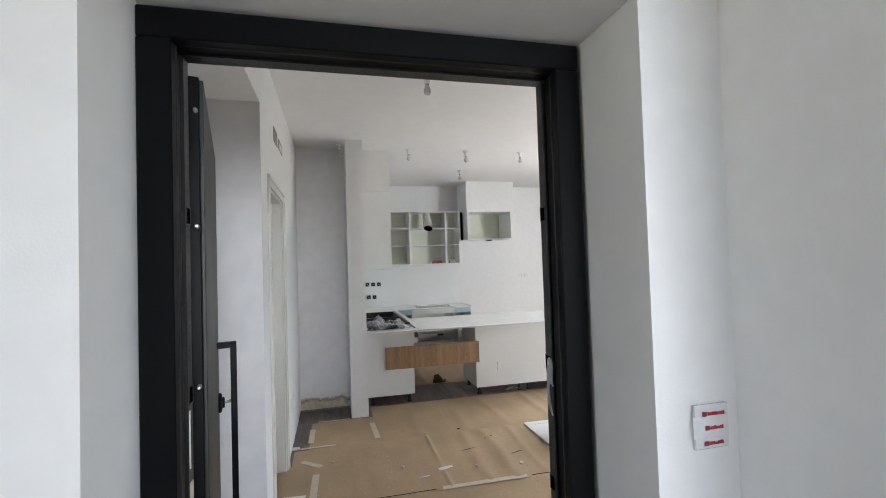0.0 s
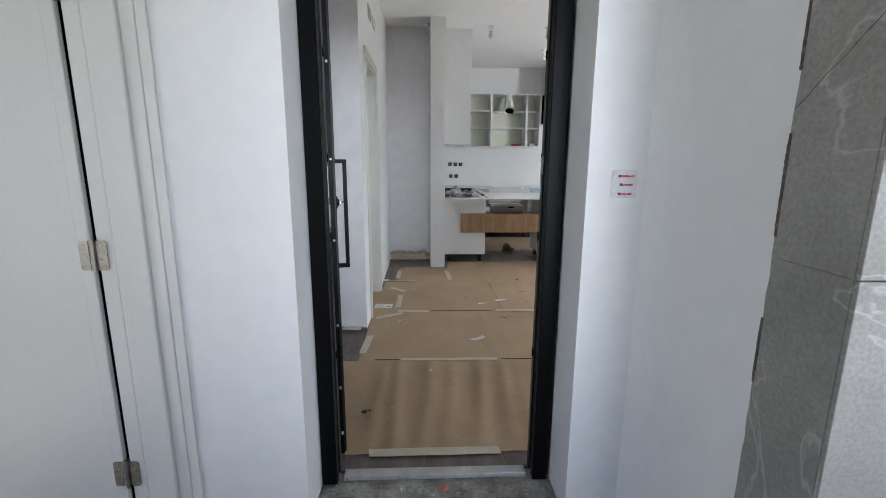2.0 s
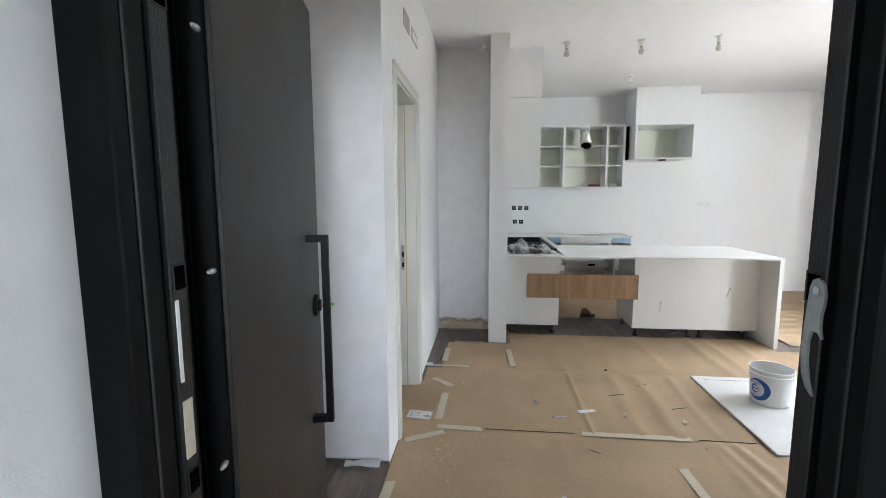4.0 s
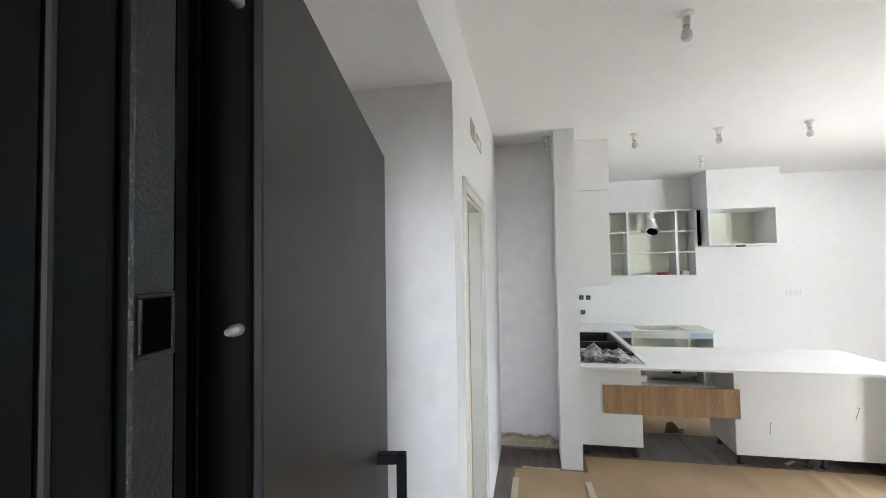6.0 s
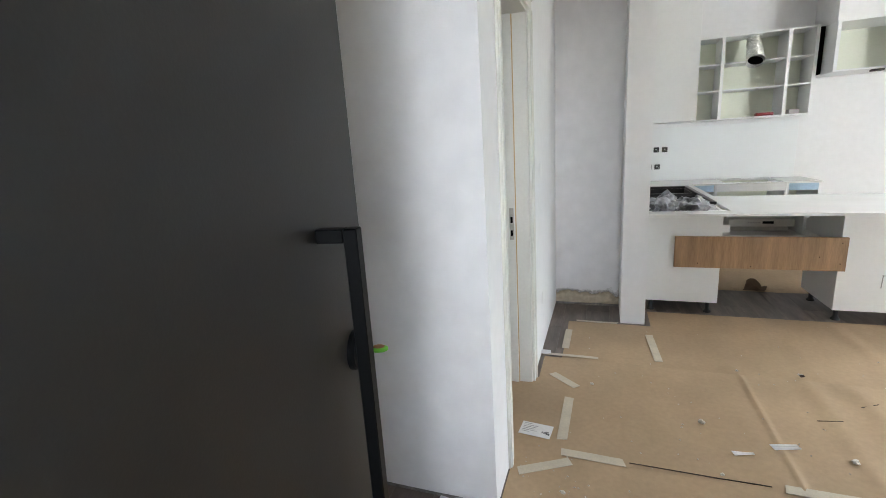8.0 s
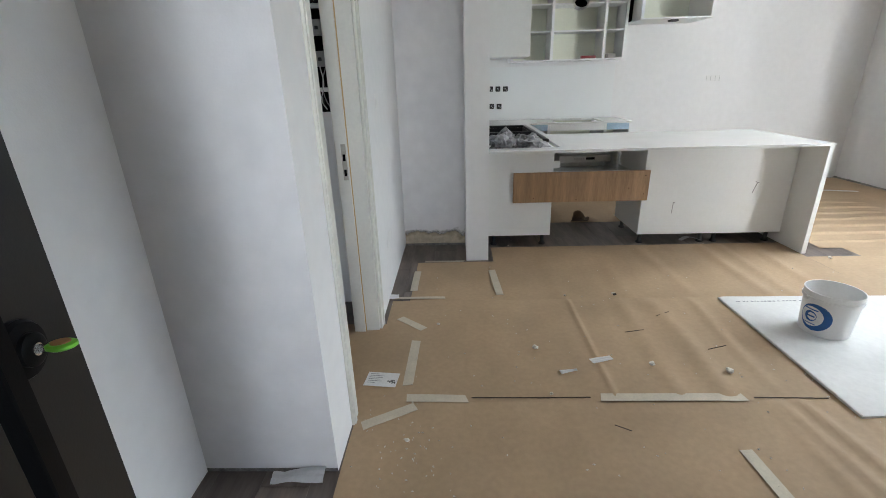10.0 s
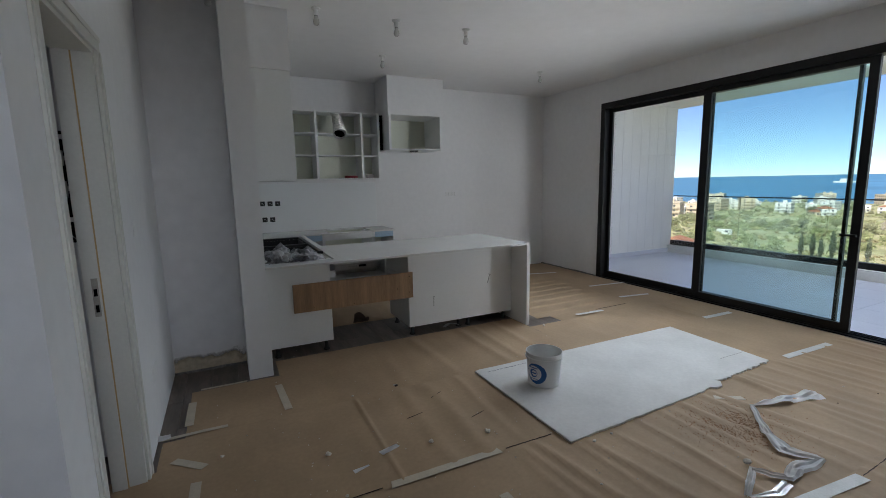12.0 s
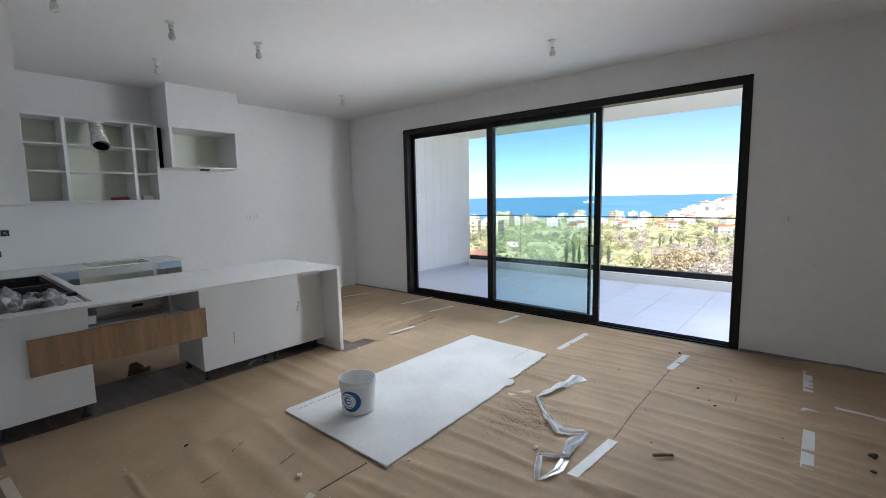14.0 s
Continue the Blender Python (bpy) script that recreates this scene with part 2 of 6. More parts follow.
# dropped box of the wall above the hanging cupboard, and the boxed column above the fridge unit
wall("wall_bulkhead", "white boxed beam end under the ceiling", PAINT, (0.843, 4.42, 2.54, 1.205, 4.80, H))
wall("wall_fridge_boxing", "white boxed duct above the fridge cabinet", PAINT, (2.75, 6.30, 2.525, 3.62, YK, H))

# lobby outside the flat
# unseen back and side walls, with openings added to let light in
wall("wall_lobby_back", "unseen white lobby wall with an added daylight opening", PAINT,
     (-3.2, -4.2, 0, 0.6, -4.0, 2.75), (3.4, -4.2, 0, 3.6, -4.0, 2.75), (0.6, -4.2, 0, 3.4, -4.0, 0.5), (0.6, -4.2, 2.5, 3.4, -4.0, 2.75))
wall("wall_lobby_side", "unseen white lobby side walls, one with an added daylight opening", PAINT, (-3.35, -4.2, 0, -3.2, -3.5, 2.75), (-3.35, -1.5, 0, -3.2, -0.2, 2.75), (-3.35, -3.5, 0, -3.2, -1.5, 0.5),
     (-3.35, -3.5, 2.5, -3.2, -1.5, 2.75), (3.6, -4.2, 0, 3.75, -0.98, 2.75))
solid("ceiling_lobby", B((-3.35, -4.2, 2.75, 3.75, -0.98, 3.04), (-3.35, -0.98, 2.75, 1.332, -0.205, 3.04)), CEILING, "plain white lobby ceiling", "ceiling", "structure")
solid("floor_lobby", B((-3.35, -4.2, -0.2, 3.75, -0.98, -0.012), (-3.35, -0.98, -0.2, 1.332, -0.20, -0.012), (XL, -0.21, -0.2, 1.132, 0.055, -0.012)),
      CONCRETE, "rough grey concrete floor before the tiles are laid", "floor", "structure")
solid("floor", B((-0.9, 0.12, -0.2, XW, YK, -0.010), (0.1, 0.055, -0.2, 1.14, 0.12, -0.010), (1.50, -0.84, -0.2, XW, 0.12, -0.010)),
      CONCRETE, "floor slab under the dark laminate", "floor", "structure")

# balcony
BX = 9.2
solid("balcony_floor", B((XW, -1.6, -0.3, BX + 0.25, YK + 0.1, -0.035)), CONCRETE, "balcony slab under pale tiles", "floor", "structure")
solid("balcony_ceiling", B((XW + 0.25, -1.6, 3.0, BX + 0.25, YK + 0.1, 3.34)), CEILING, "white balcony soffit", "ceiling", "structure")
wall("balcony_wall_end", "white balcony end wall", RENDER_WHITE, (XW + 0.25, -1.75, -0.3, BX + 0.25, -1.6, 3.34))
wall("wall_balcony", "white rendered balcony wall with upright ribs", RENDER_WHITE, (XW + 0.25, 6.62, -0.035, BX + 0.05, 6.86, 3.0))
solid("balcony_upstand", B((BX - 0.05, -1.6, -0.035, BX + 0.2, 6.62, 0.125)), RENDER_WHITE, "low white kerb under the glass balustrade", "kerb", "structure")

# ---------------------------------------------------------------- large things
# sliding window
def window():
    w = thing("window_1", (XW + 0.06, (WY0 + WY1) / 2, 0), "wide black aluminium sliding window with its right leaf slid open", "window", kind="structure")
    x0, x1 = XW - 0.012, XW + 0.15
    f = 0.085
    part("window_frame", bev(B((x0, WY0, WZ - f, x1, WY1, WZ)), 0.003), ALU_BLACK, w)
    part("window_frame", bev(B((x0, WY1 - f, 0, x1, WY1, WZ - f)), 0.003), ALU_BLACK, w)
    part("window_frame", bev(B((x0, WY0, 0, x1, WY0 + f, WZ - f)), 0.003), ALU_BLACK, w)
    track = B((x0, WY0 + f, -0.012, x1, WY1 - f, 0.012))
    for i in range(3):
        add_box(track, XW + 0.03 + i * 0.045, WY0 + f, 0.012, XW + 0.036 + i * 0.045, WY1 - f, 0.026)
    part("track", track, ALU_BLACK, w, "black sill track with three rails")
    mid, st = 2.22, 0.075

    def leaf(name, xa, ya, yb, glass, label, st=0.075):
        bm = B((xa, ya, 0.02, xa + 0.04, ya + st, WZ - f + 0.01), (xa, yb - st, 0.02, xa + 0.04, yb, WZ - f + 0.01),
               (xa, ya + st, 0.02, xa + 0.04, yb - st, 0.10), (xa, ya + st, WZ - f - 0.055, xa + 0.04, yb - st, WZ - f + 0.01))
        lf = part(name, bm, ALU_BLACK, w, label)
        g = part("pane", B((xa + 0.014, ya + st - 0.01, 0.095, xa + 0.026, yb - st + 0.01, WZ - f - 0.05)), glass, lf)
        g.visible_shadow = False
        return lf
    leaf("sliding_leaf", XW + 0.09, 3.76, WY1 - f + 0.02, GLASS, "fixed far leaf in a black frame")
    near = leaf("sliding_leaf", XW + 0.045, mid, 3.84, GLASS_TINT, "black leaf with greenish glass")
    leaf("sliding_leaf", XW + 0.10, mid + 0.135, 3.90, GLASS, "open leaf parked behind the middle one", 0.03)
    part("pull_handle", bev(B((XW + 0.02, mid + 0.02, 0.965, XW + 0.045, mid + 0.15, 0.985)), 0.002), ALU_BLACK, near)
    part("catch", bev(B((x0 - 0.01, WY0 + 0.02, 1.86, x0, WY0 + 0.05, 1.94)), 0.002), ALU_BLACK, w)
    part("catch", bev(B((x0 - 0.01, WY0 + 0.02, 0.48, x0, WY0 + 0.05, 0.56)), 0.002), ALU_BLACK, w)


window()


# glass balustrade on the balcony edge
def balustrade():
    r = thing("balustrade", (BX + 0.08, 2.5, 0.125), "frameless glass balustrade in a black base rail", "railing", kind="structure")
    part("base_rail", bev(B((BX + 0.03, -1.6, 0.125, BX + 0.13, 6.62, 0.225)), 0.004), ALU_BLACK, r)
    part("top_rail", bev(B((BX + 0.065, -1.6, 1.165, BX + 0.095, 6.62, 1.185)), 0.003), ALU_BLACK, r)
    y = -1.59
    while y < 6.5:
        g = part("pane", B((BX + 0.074, y, 0.2, BX + 0.086, y + 1.35, 1.17)), GLASS, r)
        g.visible_shadow = False
        y += 1.366


balustrade()


# entrance door: frame and the open leaf
CHROME = mat("worn_chrome", (0.75, 0.75, 0.74), 0.25, metal=1.0, vary=0.06, scale=40)
ZINC = mat("bright_zinc", (0.62, 0.63, 0.64), 0.28, metal=0.75, vary=0.05, scale=40)
GREY_ZINC = mat("grey_zinc_casting", (0.42, 0.46, 0.47), 0.5, metal=0.3, vary=0.08, scale=30, fine=150, fine_vary=0.04)
NICKEL = mat("brushed_nickel", (0.42, 0.39, 0.35), 0.38, metal=1.0, vary=0.08, scale=30, fine=200, fine_vary=0.05)
RUBBER = mat("black_rubber", (0.008, 0.008, 0.008), 0.6, vary=0.05)
# near-black for the hood panel; elsewhere the shade of holes, painted on blocks
PANEL_SHADE_BLACK = mat("panel_and_hole_shade_black", (0.002, 0.002, 0.002), 1.0, vary=0.05, spec=0.0)
GREEN_PLASTIC = mat("green_plastic", (0.16, 0.55, 0.05), 0.4, vary=0.04)
TAN_CORK = mat("tan_card", (0.42, 0.20, 0.09), 0.7, vary=0.06)


def entrance():
    fr = thing("door_1", (0.63, 0.05, 0), "black steel entrance door frame set in a deep recess", "door frame", kind="structure")
    fw, top = 0.064, 2.195
    for xa, sgn in ((0.1385, 1), (1.119, -1)):
        def bx(u0, v0, z0, u1, v1, z1):
            a, b = sorted((xa + sgn * u0, xa + sgn * u1))
            return (a, v0, z0, b, v1, z1)
        part("jamb", bev(B(bx(0, 0, 0, fw, 0.028, top - fw)), 0.003), BLACK_PLAIN, fr)
        j = part("jamb_lining", bev(B(bx(0.0, 0.0285, 0, fw - 0.006, 0.078, top - fw + 0.006)), 0.011, 4), BLACK_PLAIN, fr)
        part("gasket", bev(B(bx(0.02, 0.0285, 0, fw + 0.001, 0.034, top - fw)), 0.0015), RUBBER, j)
        strip = part("strike_strip", bev(B(bx(0.0, 0.0785, 0, fw - 0.001, 0.113, top - fw)), 0.002), BLACK_STEEL, fr, "hammered black steel strip")
        # openings are not cut: raised black blocks carry the shade inside them
        for z in (1.781, 1.39, 1.075, 0.56):
            rim = B(bx(fw - 0.001, 0.0855, z - 0.017, fw + 0.0003, 0.1075, z + 0.017))
            part("strike_hole_shade", rim, PANEL_SHADE_BLACK, strip, "square black patch painted as the shade in a strike opening")
            part("strike_rim", bev(B(bx(fw - 0.001, 0.0825, z + 0.0172, fw + 0.0012, 0.1105, z + 0.0202), bx(fw - 0.001, 0.0825, z - 0.0202, fw + 0.0012, 0.1105, z - 0.0172),
                                     bx(fw - 0.001, 0.0825, z - 0.0171, fw + 0.0012, 0.0853, z + 0.0171), bx(fw - 0.001, 0.1077, z - 0.0171, fw + 0.0012, 0.1105, z + 0.0171)), 0.0006), BLACK_STEEL, strip)
        if sgn > 0:
            part("maker_label", B(bx(fw - 0.001, 0.084, 1.235, fw + 0.0006, 0.0905, 1.358)), WHITE_PLASTIC, strip, "narrow white adhesive label")
            part("inspection_card", B(bx(fw - 0.001, 0.084, 1.115, fw + 0.0006, 0.104, 1.205)), TAPE, strip, "cream printed card")
        part("rebate", B(bx(0.0, 0.1135, 0, 0.032, 0.158 if sgn > 0 else 0.118, top - 0.04)), BLACK_PLAIN, fr)
        if sgn > 0:
            # slots are thin black strips with their inner shade put into the colour
            for z0, z1 in ((0.15, 1.90), (1.955, 2.13)):
                part("slot_shade", B(bx(0.031, 0.122, z0, 0.0324, 0.146, z1)), PANEL_SHADE_BLACK, fr)
    # curved steel striker on the lock side
    bm = bmesh.new()
    outline = [(0.073, 1.385), (0.077, 1.398), (0.086, 1.404), (0.095, 1.400), (0.099, 1.390), (0.103, 1.345), (0.105, 1.305), (0.101, 1.278), (0.092, 1.262), (0.080, 1.254),
               (0.089, 1.274), (0.094, 1.298), (0.094, 1.322), (0.090, 1.336), (0.080, 1.336), (0.073, 1.330), (0.077, 1.345), (0.077, 1.360), (0.074, 1.372)]
    a = [bm.verts.new((1.0560, y, z)) for y, z in outline]
    b = [bm.verts.new((1.0525, y, z)) for y, z in outline]
    for i in range(len(outline)):
        bm.faces.new((a[i - 1], a[i], b[i], b[i - 1]))
    bm.faces.new(a)
    bm.faces.new(b[::-1])
    sk = part("striker", bm, GREY_ZINC, fr, "curved grey zinc striker plate")
    bm = bmesh.new()
    add_cyl(bm, (1.0524, 0.086, 1.388), (1.0508, 0.086, 1.388), 0.0055, n=14)
    part("screw", bm, CHROME, sk)
    part("head", bev(B((0.1385, 0, top - fw, 1.119, 0.028, top)), 0.003), BLACK_PLAIN, fr)
    part("head_lining", bev(B((0.1385, 0.0285, top - fw + 0.006, 1.119, 0.078, top)), 0.003), BLACK_PLAIN, fr)
    part("head_gasket", bev(B((0.22, 0.0285, top - fw - 0.001, 1.04, 0.034, top - fw + 0.02)), 0.0015), RUBBER, fr)
    part("head_strip", B((0.1385, 0.0785, top - fw + 0.001, 1.119, 0.118, top)), BLACK_STEEL, fr)
    part("threshold", bev(B((0.2225, 0.035, -0.012, 1.034, 0.085, 0.014)), 0.005, 2), mat("threshold_metal", (0.50, 0.50, 0.49), 0.45, metal=0.3, vary=0.10, scale=12, fine=90, fine_vary=0.05), fr, "pale metal threshold strip")


entrance()

LEAF_AT, LEAF_TURN = (0.209, 0.190, 0.0), 11.6
BAR_Y, LOCK_Y, LOCK_Z = 0.668, 0.763, 1.135


def door_leaf():
    """The leaf, in its own axes: y along its width away from the hinges, +x its outer face."""
    d = thing("door_leaf", LEAF_AT, "heavy dark grey entrance door leaf standing open", "door", turn=LEAF_TURN)
    z0, z1, wdt, t = 0.014, 2.13, 0.869, 0.062
    part("core", bev(B((-t, 0.0, z0, -0.006, wdt, z1)), 0.002), BLACK_PLAIN, d, "black steel edge", local=True)
    part("edge_strip", bev(B((-0.058, -0.004, z0 + 0.02, -0.046, 0.0, z1 - 0.02)), 0.001), BLACK_PLAIN, d, local=True)
    part("face_panel", bev(B((-0.006, 0.008, z0 + 0.005, 0.003, wdt - 0.004, z1 - 0.005)), 0.0015), LEAF_BLACK, d, "smooth dark grey outer skin", local=True)
    for z in (2.045, 1.765, 1.385, 1.045, 0.66, 0.36, 0.13):
        bm = bmesh.new()
        add_cyl(bm, (-0.014, 0.0, z), (-0.014, -0.010, z), 0.0052, n=12)
        add_cyl(bm, (-0.014, -0.010, z), (-0.014, -0.020, z), 0.0052, 0.0028, n=12)
        part("dog_bolt", bm, ZINC, d, "bright steel security bolt", smooth=True, local=True)
    h = part("pull_handle", bev(B((0.048, BAR_Y - 0.013, 0.765, 0.070, BAR_Y + 0.013, 1.385)), 0.002), BLACK_PLAIN, d, "square black bar handle", local=True)
    for z in (0.765, 1.363):
        part("handle_mount", bev(B((0.0031, BAR_Y - 0.013, z, 0.0475, BAR_Y + 0.013, z + 0.022)), 0.0015), BLACK_PLAIN, h, local=True)
    m = Matrix.Translation((0.003, LOCK_Y, LOCK_Z)) @ Matrix.Rotation(math.pi / 2, 4, "Y")
    bm = bmesh.new()
    add_lathe(bm, [(0.038, 0.0), (0.038, 0.007), (0.034, 0.012), (0.021, 0.014), (0.021, 0.020), (0.017, 0.0225), (0.0, 0.0225)], n=32, m=m)
    esc = part("escutcheon", bm, BLACK_PLAIN, d, "round black lock rose", smooth=True, local=True)
    bm = bmesh.new()
    add_cyl(bm, (0.024, LOCK_Y, LOCK_Z), (0.027, LOCK_Y, LOCK_Z), 0.008, n=20)
    part("cylinder", bm, CHROME, esc, "bright lock cylinder", smooth=True, local=True)
    part("key", bev(B((0.027, LOCK_Y - 0.001, LOCK_Z - 0.006, 0.040, LOCK_Y + 0.001, LOCK_Z + 0.006)), 0.0004), CHROME, esc, local=True)
    bm = bmesh.new()
    add_lathe(bm, [(0.0, -0.004), (0.010, -0.004), (0.0125, -0.002), (0.0125, 0.002), (0.010, 0.004), (0.0, 0.004)], n=20,
              m=Matrix.Translation((0.052, LOCK_Y, LOCK_Z + 0.002)) @ Matrix.Diagonal((1.4, 1.0, 1.0, 1)))
    part("key_head", bm, GREEN_PLASTIC, esc, "bright green plastic key head", smooth=True, local=True)
    bm = bmesh.new()
    add_lathe(bm, [(0.0, 0.0041), (0.008, 0.0041), (0.008, 0.0052), (0.0, 0.0052)], n=16, m=Matrix.Translation((0.052, LOCK_Y, LOCK_Z + 0.002)) @ Matrix.Diagonal((1.4, 1.0, 1.0, 1)))
    part("key_tag", bm, TAN_CORK, esc, "brown disc on the key head", local=True)
    return d


leaf_ob = door_leaf()


# ---------------------------------------------------------------- kitchen
ISL_Y = 4.29
STEEL = mat("stainless_steel", (0.55, 0.55, 0.53), 0.32, metal=1.0, vary=0.06, scale=8, fine=120, fine_vary=0.04)
SINK_BLACK = mat("black_composite_sink", (0.02, 0.02, 0.021), 0.45, vary=0.15, scale=20, fine=300, fine_vary=0.1)
FOIL = mat("wrinkled_aluminium_foil", (0.72, 0.71, 0.68), 0.3, metal=1.0, vary=0.1, scale=40, fine=150, fine_vary=0.08, bump=0.9, bump_scale=160)
GREY_STEEL = mat("grey_box_metal", (0.35, 0.35, 0.34), 0.5, vary=0.1)
FOOT_BLACK = mat("black_plastic_foot", (0.02, 0.02, 0.02), 0.5, vary=0.05)
BLUE_FILM = mat("pale_blue_film", (0.42, 0.58, 0.72), 0.3, vary=0.05, scale=10)


def foot(parent, x, y, h):
    bm = bmesh.new()
    add_lathe(bm, [(0.030, 0.0), (0.030, 0.010), (0.019, 0.022), (0.016, 0.03), (0.016, h - 0.018), (0.028, h - 0.012), (0.028, h), (0.0, h)], at=(x, y, 0.0), n=16)
    return part("foot", bm, FOOT_BLACK, parent, "black adjustable plastic foot", smooth=True)


def island():
    u = thing("sink_cabinet", (1.14, 4.6, 0), "white sink cabinet end with a bare back panel", "cabinet")
    part("front_panel", bev(B((0.8465, ISL_Y, 0.105, 1.415, ISL_Y + 0.018, 0.879)), 0.001), WHITE_MELAMINE, u)
    part("side_panel", bev(B((1.397, ISL_Y + 0.0185, 0.105, 1.415, 4.86, 0.879)), 0.001), WHITE_MELAMINE, u)
    part("base", bev(B((0.862, ISL_Y + 0.0185, 0.105, 1.3965, 4.86, 0.123)), 0.001), WHITE_MELAMINE, u)
    foot(u, 1.36, 4.36, 0.105), foot(u, 0.92, 4.36, 0.105), foot(u, 1.36, 4.78, 0.105), foot(u, 0.92, 4.78, 0.105)
    c = thing("island_cabinet", (2.8, 4.6, 0), "white island cabinet with bare panels on black feet", "cabinet")
    part("back_panel", bev(B((2.19, ISL_Y, 0.095, 3.435, ISL_Y + 0.018, 0.879)), 0.001), WHITE_MELAMINE, c)
    part("side_panel", bev(B((2.19, ISL_Y + 0.0185, 0.095, 2.208, 4.88, 0.879)), 0.001), WHITE_MELAMINE, c)
    part("side_panel", bev(B((3.417, ISL_Y + 0.0185, 0.095, 3.435, 4.88, 0.879)), 0.001), WHITE_MELAMINE, c)
    part("base", bev(B((2.2085, ISL_Y + 0.0185, 0.095, 3.4165, 4.88, 0.113)), 0.001), WHITE_MELAMINE, c)
    for x in (2.24, 2.78, 2.90, 3.36):
        for y in (4.35, 4.80):
            foot(c, x, y, 0.095)
    # rusty bracket marks left on the bare back panel
    for x, z, lean in ((2.464, 0.335, 0.03), (3.133, 0.50, 0.30)):
        bm = bmesh.new()
        add_box(bm, -0.0025, -0.003, -0.05, 0.0025, 0.0, 0.05)
        add_box(bm, -0.0025, -0.003, 0.045, 0.014, 0.0, 0.05)
        bmesh.ops.transform(bm, matrix=Matrix.Translation((x, ISL_Y - 0.0005, z)) @ Matrix.Rotation(lean, 4, "Y"), verts=bm.verts)
        add_cyl(bm, (x, ISL_Y - 0.008, z + 0.05), (x, ISL_Y, z + 0.05), 0.003, n=8)
        part("loose_bracket", bm, GREY_STEEL, c, "thin bent fixing wire")
    e = thing("end_panel", (3.46, 4.5, 0), "white end panel carrying the worktop", "panel")
    part("panel", bev(B((3.437, 4.003, 0, 3.475, 5.05, 0.880)), 0.0015), WHITE_MELAMINE, e)
    o = thing("oak_drawer_front", (1.65, 4.27, 0.40), "oak drawer front fixed loosely across the cabinets", "drawer front")
    bd = part("board", bev(B((1.075, ISL_Y - 0.021, 0.412, 2.228, ISL_Y - 0.002, 0.672)), 0.001), OAK, o)
    # black discs on the board, painted as the shade in its screw holes
    for x, z in ((2.19, 0.63), (2.19, 0.47), (2.06, 0.52), (1.25, 0.45), (1.62, 0.43)):
        bm = bmesh.new()
        add_cyl(bm, (x, ISL_Y - 0.0225, z), (x, ISL_Y - 0.0205, z), 0.004, n=8)
        part("screw_hole_shade", bm, PANEL_SHADE_BLACK, bd)
    # the worktop: a front run, a left run round the sink, a back run with a hob cut-out
    t = thing("worktop", (2.2, 4.6, 0.879), "white quartz worktop running round the kitchen", "worktop")
    z0, z1 = 0.8805, 0.90
    part("island_slab", bev(B((1.495, 4.0, z0, 3.478, 5.06, z1)), 0.0006), QUARTZ, t)
    part("sink_slab", bev(B((0.846, 4.0, z0, 1.4945, 4.15, z1)), 0.0006), QUARTZ, t)
    part("sink_slab", bev(B((1.43, 4.1505, z0, 1.4945, 6.24, z1)), 0.0006), QUARTZ, t)
    part("sink_slab", bev(B((0.846, 6.05, z0, 1.4295, 6.24, z1)), 0.0006), QUARTZ, t)
    part("back_slab", bev(B((0.846, 6.2405, z0, 1.86, YK - 0.002, z1)), 0.0006), QUARTZ, t)
    part("back_slab", bev(B((1.8605, 6.2405, z0, 2.45, 6.33, z1)), 0.0006), QUARTZ, t)
    part("back_slab", bev(B((1.8605, 6.78, z0, 2.45, YK - 0.002, z1)), 0.0006), QUARTZ, t)
    part("back_slab", bev(B((2.4505, 6.2405, z0, 2.78, YK - 0.002, z1)), 0.0006), QUARTZ, t)
    # back base cabinets
    for x0, x1, lab in ((1.50, 1.76, "narrow open white base cabinet"), (1.762, 2.46, "doorless white hob cabinet"), (2.462, 2.77, "narrow open white base cabinet with blue film")):
        b = thing("base_cabinet", ((x0 + x1) / 2, 6.55, 0.0), lab, "cabinet")
        tt = 0.018
        part("side_panel", bev(B((x0, 6.27, 0.10, x0 + tt, YK - 0.01, 0.880)), 0.001), WHITE_MELAMINE, b)
        part("side_panel", bev(B((x1 - tt, 6.27, 0.10, x1, YK - 0.01, 0.880)), 0.001), WHITE_MELAMINE, b)
        part("base", bev(B((x0 + tt, 6.27, 0.10, x1 - tt, YK - 0.01, 0.118)), 0.001), WHITE_MELAMINE, b)
        part("back_panel", B((x0 + tt, YK - 0.018, 0.118, x1 - tt, YK - 0.012, 0.880)), CREAM_MELAMINE, b)
        part("shelf", bev(B((x0 + tt, 6.30, 0.48, x1 - tt, YK - 0.02, 0.498)), 0.001), WHITE_MELAMINE, b)
        part("rail", bev(B((x0 + tt, 6.27, 0.80, x1 - tt, 6.29, 0.879)), 0.001), BLUE_FILM if x1 - x0 < 0.5 else WHITE_MELAMINE, b)
        for x in (x0 + 0.05, x1 - 0.05):
            foot(b, x, 6.33, 0.10), foot(b, x, 6.78, 0.10)
    # black sink bowls let into the left run
    s = thing("black_sink", (1.14, 5.1, 0.70), "black composite double sink let into the worktop", "sink")
    z = 0.902
    rim = B((0.848, 4.62, z - 0.02, 1.43, 4.66, z + 0.006), (0.848, 5.98, z - 0.02, 1.43, 6.04, z + 0.006), (0.848, 4.66, z - 0.02, 0.89, 5.98, z + 0.006),
            (1.39, 4.66, z - 0.02, 1.4295, 5.98, z + 0.006), (0.89, 5.28, z - 0.02, 1.39, 5.33, z + 0.004))
    part("rim", bev(rim, 0.003), SINK_BLACK, s)
